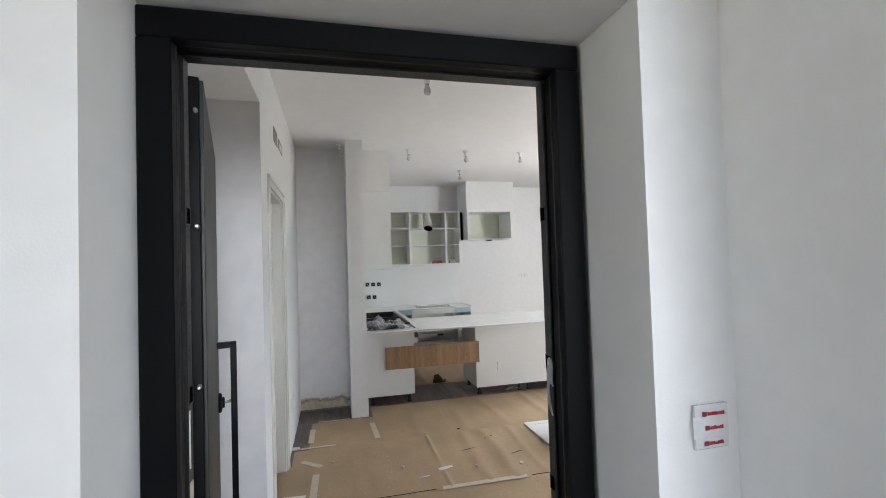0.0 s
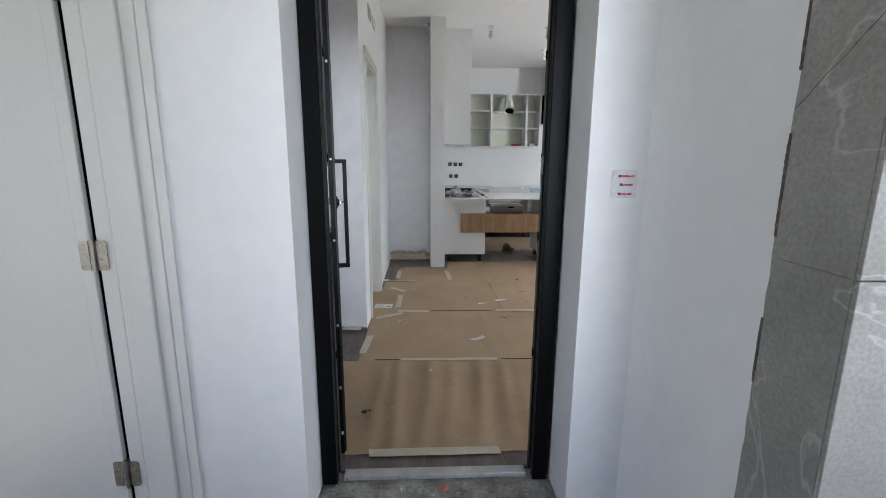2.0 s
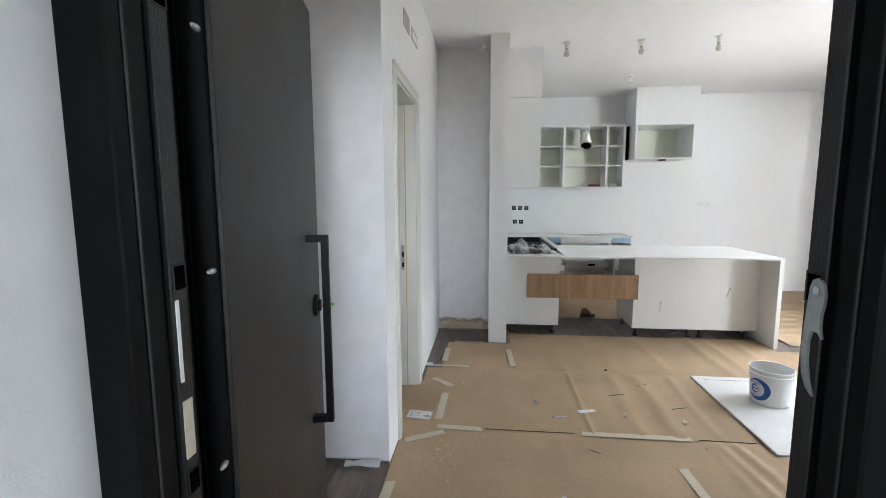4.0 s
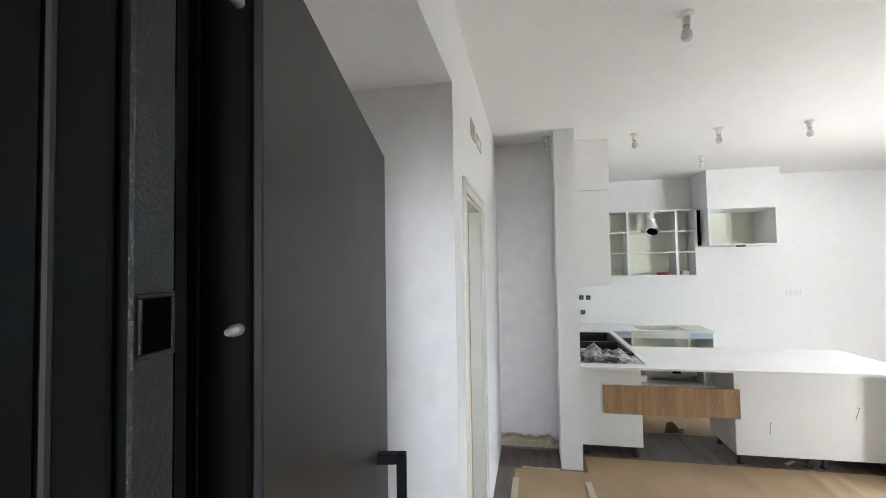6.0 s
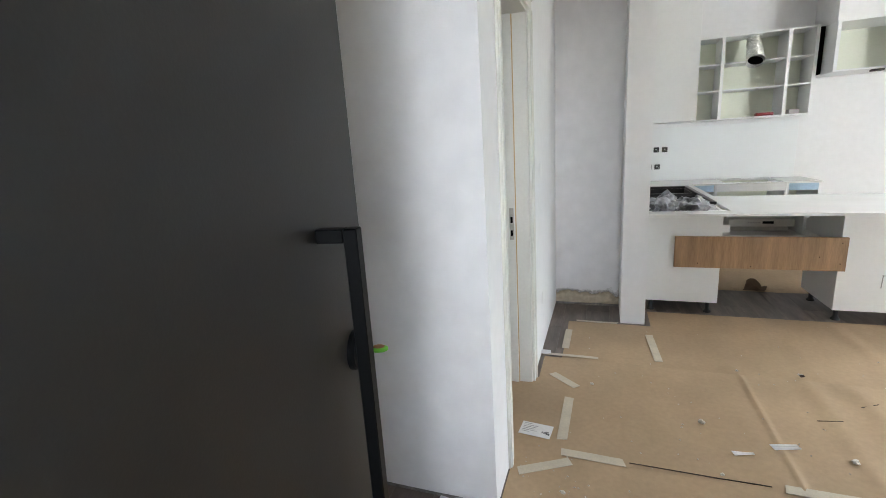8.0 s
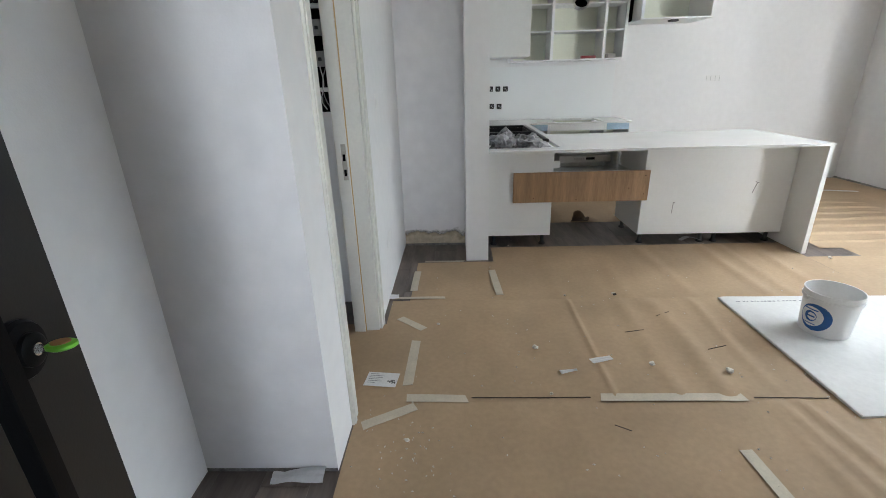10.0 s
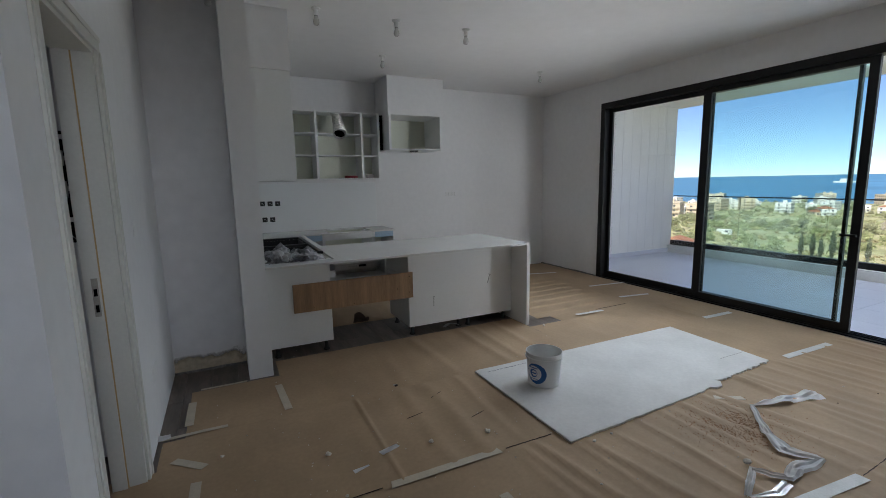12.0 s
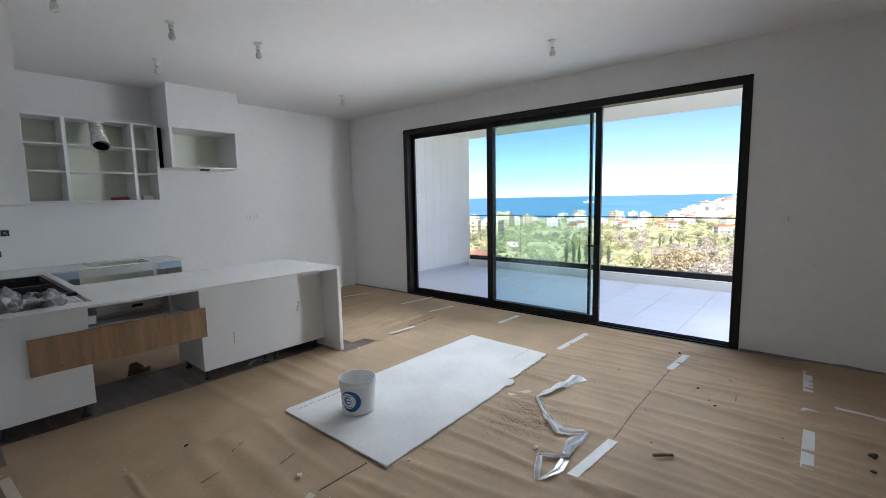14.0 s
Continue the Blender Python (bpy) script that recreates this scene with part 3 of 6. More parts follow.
    for ya, yb in ((4.66, 5.28), (5.33, 5.98)):
        part("bowl", B((0.89, ya, 0.70, 1.39, yb, 0.706), (0.89, ya, 0.706, 0.896, yb, z - 0.02), (1.384, ya, 0.706, 1.39, yb, z - 0.02),
                       (0.896, ya, 0.706, 1.384, ya + 0.006, z - 0.02), (0.896, yb - 0.006, 0.706, 1.384, yb, z - 0.02)), SINK_BLACK, s)


island()


# crumpled plastic bag lying in the sink opening
def crumple(name, cx, cy, cz, rx, ry, rz, m, label, cat, seed, n=3):
    bm = bmesh.new()
    bmesh.ops.create_icosphere(bm, subdivisions=n, radius=1.0)
    for v in bm.verts:
        p = v.co.copy()
        k = 0.95 + 0.5 * noise.noise(p * 1.9 + Vector((seed, 0, 0))) + 0.42 * abs(noise.noise(p * 3.1 + Vector((0, seed, 0)))) - 0.16 * abs(noise.noise(p * 7 + Vector((seed, seed, 0))))
        v.co = Vector((p.x * rx * k + cx, p.y * ry * k + cy, max(-0.12, p.z * k) * rz + cz))
    return solid(name, bm, m, label, cat, smooth=True)


BAG = mat("crumpled_grey_polythene", (0.42, 0.42, 0.43), 0.5, vary=0.42, scale=11, fine=40, fine_vary=0.08, bump=0.5, bump_scale=24)
BAG.node_tree.nodes["Principled BSDF"].inputs["Subsurface Weight"].default_value = 0.0
crumple("plastic_bag", 0.985, 4.37, 0.880, 0.125, 0.17, 0.12, BAG, "crumpled grey plastic bag stuffed beside the sink", "bag", 3.1, 4)
crumple("plastic_bag", 1.21, 4.40, 0.878, 0.14, 0.16, 0.10, BAG, "crumpled grey plastic bag stuffed beside the sink", "bag", 7.7, 4)
solid("carcass_rail", bev(B((0.864, 4.165, 0.850, 1.395, 4.288, 0.866), (0.864, 4.309, 0.850, 1.395, 4.61, 0.866)), 0.001), WHITE_MELAMINE, "white board under the sink opening", "board")


# open shelf unit and fridge cabinet
def shelf_unit(name, xs, zs, y0, y1, label):
    s = thing(name, ((xs[0] + xs[-1]) / 2, (y0 + y1) / 2, zs[0]), label, "cabinet")
    t = 0.016
    for x in xs:
        part("upright", bev(B((x - t, y0, zs[0] - t / 2, x + t, y1 - 0.011, zs[-1] + t / 2)), 0.001), WHITE_MELAMINE, s)
    for a, b in zip(xs, xs[1:]):
        for z in zs:
            part("shelf", bev(B((a + t, y0 + (0.001 if z in (zs[0], zs[-1]) else 0.02), z - t / 2, b - t, y1 - 0.011, z + t / 2)), 0.001), WHITE_MELAMINE, s)
    part("back_panel", B((xs[0], y1 - 0.0105, zs[0], xs[-1], y1 - 0.003, zs[-1])), CREAM_MELAMINE, s)
    return s


su = shelf_unit("open_wall_cabinet", [1.30, 1.79, 2.425, 2.672], [1.63, 1.955, 2.25, 2.54], 6.51, YK, "doorless white wall cabinet with open shelves")
shelf_unit("fridge_cabinet", [2.766, 3.56], [2.035, 2.515], 6.28, YK, "empty doorless white cabinet above the fridge place")
# no real part here: a black block paints the shade of the gap
solid("gap_shade", B((2.69, 6.56, 2.04, 2.748, YK - 0.002, 2.53)), PANEL_SHADE_BLACK, "black strip standing in for the shade between two wall cabinets", "filler")
solid("hinge_plate", bev(B((3.13, 6.36, 2.006, 3.22, 6.45, 2.026)), 0.002), FOOT_BLACK, "small dark fitting under the fridge cabinet", "fitting")
kb = thing("hanging_cabinet", (1.02, 4.6, 1.59), "closed white hanging cupboard above the sink", "cabinet")
part("body", bev(B((0.846, 4.4385, 1.59, 1.195, 4.80, 2.536)), 0.0015), WHITE_MELAMINE, kb)
part("door", bev(B((0.848, 4.418, 1.592, 1.197, 4.4375, 2.536)), 0.0015), WHITE_MELAMINE, kb)


def duct():
    d = thing("extractor_duct", (2.10, 6.66, 2.25), "crinkled foil extractor duct hanging in the cabinet", "duct")
    bm = bmesh.new()
    n, rings = 28, 26
    rows = []
    for i in range(rings):
        t = i / (rings - 1)
        c = Vector((2.10 + 0.012 * math.sin(t * 3), 6.62 - 0.15 * t * t, 2.525 - 0.29 * t))
        r = 0.062 + 0.024 * t + (0.005 if i % 2 else -0.003) + 0.006 * noise.noise((i * 0.9, 4, 1))
        tilt = Matrix.Rotation(-0.75 * t, 3, "X")
        rows.append([bm.verts.new(c + tilt @ Vector((math.cos(a) * r * (1 + 0.06 * noise.noise((i * 0.7, a * 2, 3))), math.sin(a) * r, 0))) for a in (k * 2 * math.pi / n for k in range(n))])
    for a, b in zip(rows, rows[1:]):
        for k in range(n):
            bm.faces.new((a[k], a[(k + 1) % n], b[(k + 1) % n], b[k]))
    part("sleeve", bm, FOIL, d)
    # black disc across the open end, coloured as the shade inside
    bm = bmesh.new()
    bm.faces.new([bm.verts.new(v) for v in [Vector((2.10 + 0.074 * math.cos(a), 6.478 + 0.054 * math.sin(a), 2.246 + 0.052 * math.sin(a))) for a in (k * 2 * math.pi / 24 for k in range(24))]])
    part("mouth", bm, PANEL_SHADE_BLACK, d, "black disc painted as the shade inside the duct end")
    bm = bmesh.new()
    add_cyl(bm, (2.10, 6.62, 2.515), (2.10, 6.62, 2.531), 0.085, n=28)
    part("collar", bm, WHITE_PLASTIC, d, smooth=True)


duct()

# tools and boxes left on the lowest shelf
RED = mat("dark_red_plastic", (0.22, 0.02, 0.025), 0.4, vary=0.1)
tl = thing("folding_tool", (2.26, 6.66, 1.638), "dark red hand tool lying on the shelf", "tool")
bm = bev(B((2.18, 6.58, 1.6385, 2.36, 6.66, 1.675)), 0.012, 2)
part("grip", bm, RED, tl, smooth=True)
part("blade", bev(B((2.10, 6.648, 1.6385, 2.20, 6.664, 1.646)), 0.001), STEEL, tl)
solid("fixings_box", bev(B((2.50, 6.58, 1.6385, 2.60, 6.68, 1.69)), 0.003), mat("grey_card", (0.42, 0.40, 0.38), 0.7, vary=0.06), "small grey box on the shelf", "box")

# extractor hood standing in the open base
HOOD_STEEL = mat("satin_steel_trim", (0.60, 0.59, 0.56), 0.5, metal=0.35, vary=0.05, scale=6, fine=120, fine_vary=0.03)
hd = thing("cooker_hood", (1.86, 4.95, 0.0), "stainless slide-out cooker hood stored inside the open cabinet", "cooker hood")
part("body", bev(B((1.56, 4.80, 0.62, 2.02, 5.05, 0.745)), 0.003), STEEL, hd)
part("front_strip", bev(B((1.55, 4.700, 0.675, 2.03, 4.79, 0.74)), 0.004), HOOD_STEEL, hd)
part("button_panel", B((1.80, 4.6985, 0.700, 1.88, 4.6998, 0.722)), PANEL_SHADE_BLACK, hd, "dark control panel")
for i in range(5):
    part("button", bev(B((1.69 + i * 0.02, 4.698, 0.704, 1.702 + i * 0.02, 4.6998, 0.716)), 0.0005), GREY_STEEL, hd)
sh = thing("storage_shelf", (1.8, 4.95, 0.0), "white inner cabinet with an open shelf", "cabinet")
part("shelf", bev(B((1.42, 4.60, 0.60, 2.18, 5.04, 0.618)), 0.001), WHITE_MELAMINE, sh)
part("upright", bev(B((2.06, 4.62, 0.6185, 2.078, 5.04, 0.879)), 0.001), WHITE_MELAMINE, sh)
part("upright", bev(B((1.42, 4.862, 0.105, 1.438, 5.04, 0.879)), 0.001), WHITE_MELAMINE, sh)
part("notch_block", bev(B((1.4155, ISL_Y + 0.02, 0.70, 1.47, ISL_Y + 0.04, 0.76)), 0.001), WHITE_MELAMINE, sh)
# backsplash and its sockets
solid("backsplash", bev(B((0.846, YK - 0.012, 0.902, 2.70, YK - 0.001, 1.575)), 0.001), mat("white_glass_splashback", (0.80, 0.82, 0.82), 0.3, vary=0.006, scale=1.0, fine=5, fine_vary=0.004), "plain white backsplash panel above the back worktop", "backsplash")


def socket_box(x, z):
    s = thing("socket_box", (x, YK - 0.02, z), "open black back box waiting for a socket", "socket", group="kitchen socket boxes")
    part("box", bev(B((x - 0.033, YK - 0.022, z - 0.033, x + 0.033, YK - 0.0125, z + 0.033)), 0.006, 2), FOOT_BLACK, s)
    part("screw_post", bev(B((x - 0.012, YK - 0.026, z - 0.004, x + 0.006, YK - 0.022, z + 0.012)), 0.002), GREY_STEEL, s)
    part("screw_post", bev(B((x + 0.010, YK - 0.025, z - 0.018, x + 0.018, YK - 0.022, z - 0.010)), 0.002), WHITE_PLASTIC, s)


for x, z in ((1.066, 1.307), (1.166, 1.305), (1.266, 1.303), (1.085, 1.085), (1.185, 1.083)):
    socket_box(x, z)

# ---------------------------------------------------------------- loose floor things
def plasterboard():
    pb = thing("plasterboard_sheet", (3.4, 2.6, 0.010), "white plasterboard sheet with a broken end on the paper", "board")
    rnd = random.Random(4)
    line = [(2.316 + i * 0.032, 2.073 + 0.00088 * i + rnd.uniform(-0.0035, 0.0035)) for i in range(41)]
    line += [(3.70, 2.130), (3.74, 2.10), (3.80, 2.098), (3.86, 2.150), (3.84, 2.185)]
    line += [(3.90 + i * 0.0161, 2.165 + 0.00078 * i + rnd.uniform(-0.013, 0.013)) for i in range(41)]
    line += [(4.557, 2.200), (4.60, 2.205), (4.62, 2.45), (4.635, 2.80), (4.66, 3.175)]
    line += [(4.66 - i * 0.16, 3.177 + 0.002 * i + rnd.uniform(-0.003, 0.003)) for i in range(1, 14)] + [(2.36, 3.210), (2.321, 3.200)]
    bm = bmesh.new()
    add_poly(bm, line, 0.0100, 0.0215)
    part("core", bm, GYPSUM_CORE, pb, "crumbling gypsum edge")
    bm = bmesh.new()
    c = Vector((3.45, 2.63))
    inner = [tuple(c + (Vector(p) - c) * 0.9965) for p in line]
    add_poly(bm, inner, 0.0216, 0.0230)
    part("face_paper", bm, GYPSUM, pb)
    # printed dotted line near the long edge
    bm = bmesh.new()
    x = 2.40
    while x < 2.98:
        w = rnd.uniform(0.008, 0.022)
        add_box(bm, x, 3.128 + 0.004 * noise.noise((x * 9, 0, 0)), 0.0231, x + w, 3.137, 0.0236)
        x += w + rnd.uniform(0.006, 0.02)
    part("printed_marks", bm, mat("printed_grey", (0.15, 0.16, 0.18), 0.8), pb, "row of small printed marks")["kind"] = "stuff"
    # scored crack across the far end, a grey strip coloured as its shadow
    part("crack", B((4.28, 2.41, 0.0230, 4.60, 2.415, 0.0234)), mat("gypsum_shadow_line", (0.35, 0.34, 0.33), 0.9), pb)


plasterboard()


def bucket():
    x, y, z = 2.68, 2.775, 0.0236
    b = thing("paint_bucket", (x, y, z), "white plastic paint bucket with a blue round label", "bucket")
    bm = bmesh.new()
    add_lathe(bm, [(0.112, 0.0), (0.118, 0.004), (0.131, 0.205), (0.139, 0.206), (0.139, 0.222), (0.134, 0.223), (0.134, 0.245), (0.137, 0.247), (0.137, 0.254), (0.131, 0.254),
                   (0.127, 0.20), (0.113, 0.010), (0.0, 0.010)], at=(x, y, z), n=48)
    bd = part("body", bm, WHITE_PLASTIC, b, smooth=True)
    # label wrapped on the side that faces the entrance
    blue, white = mat("label_blue", (0.01, 0.10, 0.33), 0.35, vary=0.03), mat("label_white", (0.72, 0.74, 0.76), 0.4, vary=0.02)

    def wrap(inside, m, off, name, parent, label=""):
        bm = bmesh.new()
        na, nz = 96, 84
        grid = {}
        for i in range(na + 1):
            for j in range(nz + 1):
                u, v = -0.105 + 0.21 * i / na, 0.022 + 0.176 * j / nz
                r = 0.118 + (v - 0.004) * 0.013 / 0.201 + off
                a = math.radians(204) + u / 0.124
                grid[i, j] = (u, v, Vector((x + r * math.cos(a), y + r * math.sin(a), z + v)))
        vs = {}
        for i in range(na):
            for j in range(nz):
                q = [(i, j), (i + 1, j), (i + 1, j + 1), (i, j + 1)]
                cu, cv = sum(grid[k][0] for k in q) / 4, sum(grid[k][1] for k in q) / 4
                if inside(cu, cv):
                    bm.faces.new([vs.setdefault(k, bm.verts.new(grid[k][2])) if k not in vs else vs[k] for k in q])
        for v in [v for v in bm.verts if not v.link_faces]:
            bm.verts.remove(v)
        return part(name, bm, m, parent, label, smooth=True)
    disc = lambda u, v, cu, cv, r: (u - cu) ** 2 + (v - cv) ** 2 < r * r
    lb = wrap(lambda u, v: disc(u, v, 0.0, 0.11, 0.079), blue, 0.0010, "label", bd, "round dark blue label")
    wrap(lambda u, v: disc(u, v, -0.016, 0.112, 0.058), white, 0.0016, "label_field", bd, "white field of the label")
    wrap(lambda u, v: (disc(u, v, -0.02, 0.112, 0.031) and not disc(u, v, -0.014, 0.112, 0.022)) or (abs(u + 0.02) < 0.022 and abs(v - 0.112) < 0.0035), blue, 0.0022, "label_mark", bd, "blue round mark")
    for h in (0.153, 0.068):
        wrap(lambda u, v: abs(u + 0.02) < 0.034 and abs(v - h) < 0.003, blue, 0.0022, "label_line", bd, "small blue bar of unreadable print")
    for s in (-1, 1):
        bm = bmesh.new()
        add_cyl(bm, (x + s * 0.139, y, z + 0.213), (x + s * 0.150, y, z + 0.213), 0.010, n=12)
        part("handle_lug", bm, WHITE_PLASTIC, b, smooth=True)


bucket()



# ---------------------------------------------------------------- fixtures on walls and ceiling
BULB_GLASS = mat("frosted_bulb_glass", (0.86, 0.86, 0.84), 0.22, vary=0.02, transmission=0.35)
PORCELAIN = mat("white_lamp_holder", (0.74, 0.74, 0.72), 0.35, vary=0.02)


def bulb():
    b = thing("bulb_holder", (1.212, 2.186, H), "bare frosted bulb in a white ceiling holder", "ceiling lamp", group="bare ceiling bulbs")
    bm = bmesh.new()
    add_lathe(bm, [(0.0, 0.0), (0.040, 0.0), (0.040, -0.012), (0.030, -0.016), (0.021, -0.020), (0.021, -0.062), (0.0, -0.062)], n=20)
    hold = part("holder", bm, PORCELAIN, b, smooth=True, local=True)
    bm = bmesh.new()
    add_lathe(bm, [(0.0, -0.0625), (0.0165, -0.0625), (0.0165, -0.072), (0.0, -0.072)], n=16)
    part("collar", bm, GREY_STEEL, hold, local=True)
    bm = bmesh.new()
    add_lathe(bm, [(0.0, -0.0725), (0.014, -0.0725), (0.016, -0.082), (0.024, -0.100), (0.0275, -0.115), (0.025, -0.130), (0.016, -0.141), (0.0, -0.144)], n=20)
    part("bulb", bm, BULB_GLASS, b, "frosted glass bulb, not lit", smooth=True, local=True)
    bm = bmesh.new()
    add_lathe(bm, [(0.0, -0.0726), (0.0125, -0.0726), (0.010, -0.092), (0.0, -0.098)], n=12)
    part("bulb_base", bm, PORCELAIN, b, smooth=True, local=True)
    for o in b.children_recursive:
        o.data.transform(Matrix.Scale(0.98, 4))
    return b


first_bulb = bulb()
for x, y in ((1.424, 4.294), (2.153, 4.303), (2.867, 4.268), (2.40, 5.44), (4.663, 5.38), (4.70, 2.225), (0.605, 4.19)):
    copy_thing(first_bulb, pose(x, y, H))


# cupboard doorway in the left wall: lining, casing, strike plate and the open breaker panel inside
CREAM_PAINT = mat("cream_door_lining", (0.66, 0.65, 0.60), 0.45, vary=0.03, scale=3, fine=60, fine_vary=0.015)
SEAL = mat("orange_brown_seal", (0.50, 0.33, 0.16), 0.6, vary=0.05)


def doorway():
    d = thing("door_2", (XL, 2.5, 0), "cream door lining of the meter cupboard, door taken off", "door frame", kind="structure")
    y0, y1, zt = 2.12, 2.88, 2.205
    t = 0.028
    part("jamb", bev(B((XL - 0.152, y0, 0, XL - 0.001, y0 + t, zt - t)), 0.001), CREAM_PAINT, d)
    far = part("jamb", bev(B((XL - 0.152, y1 - t, 0, XL - 0.001, y1, zt - t)), 0.001), CREAM_PAINT, d)
    part("head", bev(B((XL - 0.152, y0, zt - t, XL - 0.001, y1, zt)), 0.001), CREAM_PAINT, d)
    part("stop", bev(B((XL - 0.150, y1 - t - 0.014, 0, XL - 0.085, y1 - t - 0.0005, zt - t)), 0.001), CREAM_PAINT, far)
    part("seal", B((XL - 0.0845, y1 - t - 0.006, 0, XL - 0.079, y1 - t - 0.0005, zt - t - 0.001)), SEAL, far, "thin orange rubber seal")
    part("strike_plate", bev(B((XL - 0.118, y1 - t - 0.0165, 0.94, XL - 0.092, y1 - t - 0.0145, 1.13)), 0.0005), NICKEL, far, "nickel strike plate")
    # uncut slots: black blocks on the plate paint their inner shade
    for z in (1.06, 0.98):
        part("strike_slot_shade", B((XL - 0.112, y1 - t - 0.0172, z - 0.018, XL - 0.098, y1 - t - 0.0166, z + 0.018)), PANEL_SHADE_BLACK, far)
    for ya, yb in ((y0 - 0.065, y0 + 0.010), (y1 - 0.010, y1 + 0.065)):
        c = part("casing", bev(B((XL + 0.0005, ya, 0, XL + 0.014, yb, zt - 0.0105)), 0.003, 2), CREAM_PAINT, d)
        part("casing_bead", bev(B((XL + 0.0141, ya + 0.045 if ya > 2.5 else ya + 0.004, 0, XL + 0.020, ya + 0.071 if ya > 2.5 else ya + 0.030, zt - 0.0105)), 0.003, 2), CREAM_PAINT, c)
    part("casing", bev(B((XL + 0.0005, y0 - 0.065, zt - 0.010, XL + 0.014, y1 + 0.065, zt + 0.065)), 0.003, 2), CREAM_PAINT, d)
    part("casing_bead", bev(B((XL + 0.0141, y0 - 0.061, zt + 0.035, XL + 0.020, y1 + 0.061, zt + 0.061)), 0.003, 2), CREAM_PAINT, d)


doorway()


def breaker_panel():
    p = thing("breaker_panel", (-0.28, 3.24, 1.25), "open breaker panel with loose wiring in the cupboard", "electrical panel")
    y = 3.249
    # flat black plate on the wall; the recess is only painted as shade
    part("back_box", B((-0.46, y - 0.004, 1.27, -0.12, y - 0.0005, 1.86)), PANEL_SHADE_BLACK, p, "black plate painted as the shade of the recessed back box")
    for zr in (1.72, 1.56):
        part("rail", B((-0.44, y - 0.012, zr - 0.012, -0.14, y - 0.0045, zr + 0.012)), GREY_STEEL, p)
        for i in range(6):
            xb = -0.42 + i * 0.046
            br = part("breaker", bev(B((xb, y - 0.055, zr - 0.04, xb + 0.042, y - 0.0125, zr + 0.04)), 0.002), GREY_STEEL, p)
            part("toggle", bev(B((xb + 0.012, y - 0.066, zr - 0.012, xb + 0.030, y - 0.0555, zr + 0.006)), 0.002), FOOT_BLACK, br)
    rnd = random.Random(9)
    for i in range(9):
        x = -0.42 + i * 0.034
        cu = bpy.data.curves.new("wire", "CURVE")
        cu.dimensions, cu.bevel_depth, cu.bevel_resolution = "3D", 0.0028, 2
        sp = cu.splines.new("BEZIER")
        pts = [(x, y - 0.03, 1.52), (x + rnd.uniform(-0.03, 0.03), y - 0.05, 1.43), (x + rnd.uniform(-0.04, 0.04), y - 0.03, 1.33), (x + rnd.uniform(-0.02, 0.02), y - 0.012, 1.285)]
        sp.bezier_points.add(len(pts) - 1)
        for bp, q in zip(sp.bezier_points, pts):
            bp.co = Vector(q) - Vector((-0.28, 3.24, 1.25))
            bp.handle_left_type = bp.handle_right_type = "AUTO"
        cu.materials.append((FOOT_BLACK, WHITE_PLASTIC, GREY_STEEL)[i % 3])
        w = new("wire", cu)
        w.parent = p
    for z in (1.83, 1.395):
        part("clip", bev(B((-0.20, y - 0.02, z - 0.012, -0.14, y - 0.0045, z + 0.012)), 0.004), WHITE_PLASTIC, p)


breaker_panel()

# high wall openings over the cupboard doorway
for y0, y1, z0, z1 in ((2.42, 2.62, 2.585, 2.69), (2.72, 2.95, 2.60, 2.68)):
    v = thing("wall_box", (XL, (y0 + y1) / 2, z0), "empty flush box high on the wall", "wall box", group="flush wall boxes")
    part("rim", B((XL + 0.0005, y0, z0, XL + 0.006, y1, z0 + 0.01), (XL + 0.0005, y0, z1 - 0.01, XL + 0.006, y1, z1), (XL + 0.0005, y0, z0 + 0.01, XL + 0.006, y0 + 0.012, z1 - 0.01),
                  (XL + 0.0005, y1 - 0.012, z0 + 0.01, XL + 0.006, y1, z1 - 0.01)), TAPE, v)
    part("inside", B((XL + 0.0005, y0 + 0.012, z0 + 0.01, XL + 0.003, y1 - 0.012, z1 - 0.01)), GREY_STEEL if y0 < 2.6 else PLASTER, v)


# small plastered-over outlets, drawn as faint raised rectangles
def cover(axis, at, u, z, w, h, label):
    t = 0.004
    if axis == "y":
        bm = B((u - w / 2, at - t, z - h / 2, u + w / 2, at - 0.0005, z + h / 2))
    else:
        a, b = sorted((at, at + (t if at < 3 else -t)))
        bm = B((a + 0.0003, u - w / 2, z - h / 2, b - 0.0003 if at >= 3 else b, u + w / 2, z + h / 2))
    return solid("outlet_cover", bev(bm, 0.0012), WHITE_PLASTIC, label, "outlet", group="blank outlet covers")


PENCIL = mat("pencil_mark", (0.45, 0.45, 0.44), 0.9)
cover("y", YK, 3.996, 1.362, 0.17, 0.070, "blank white outlet covers on the kitchen wall")
for dx in (-0.085, -0.03, 0.03, 0.085):
    solid("outlet_joint", B((3.996 + dx - 0.002, YK - 0.0052, 1.33, 3.996 + dx + 0.002, YK - 0.0042, 1.395)), PENCIL, "thin grey joint on the blank outlet", "outlet mark", group="outlet joints")
cover("x", XW, 0.43, 1.328, 0.11, 0.075, "blank white outlet cover beside the window")
solid("outlet_joint", B((XW - 0.0054, 0.427, 1.30, XW - 0.0044, 0.431, 1.356)), PENCIL, "thin grey joint on the blank outlet", "outlet mark", group="outlet joints")
solid("wall_mark", bev(B((XW - 0.003, 0.19, 0.895, XW - 0.0005, 0.222, 0.921)), 0.001), PLASTER, "small filler patch beside the window", "patch")
cover("x", XL, 3.354, 1.316, 0.085, 0.085, "blank white switch cover beside the cupboard doorway")
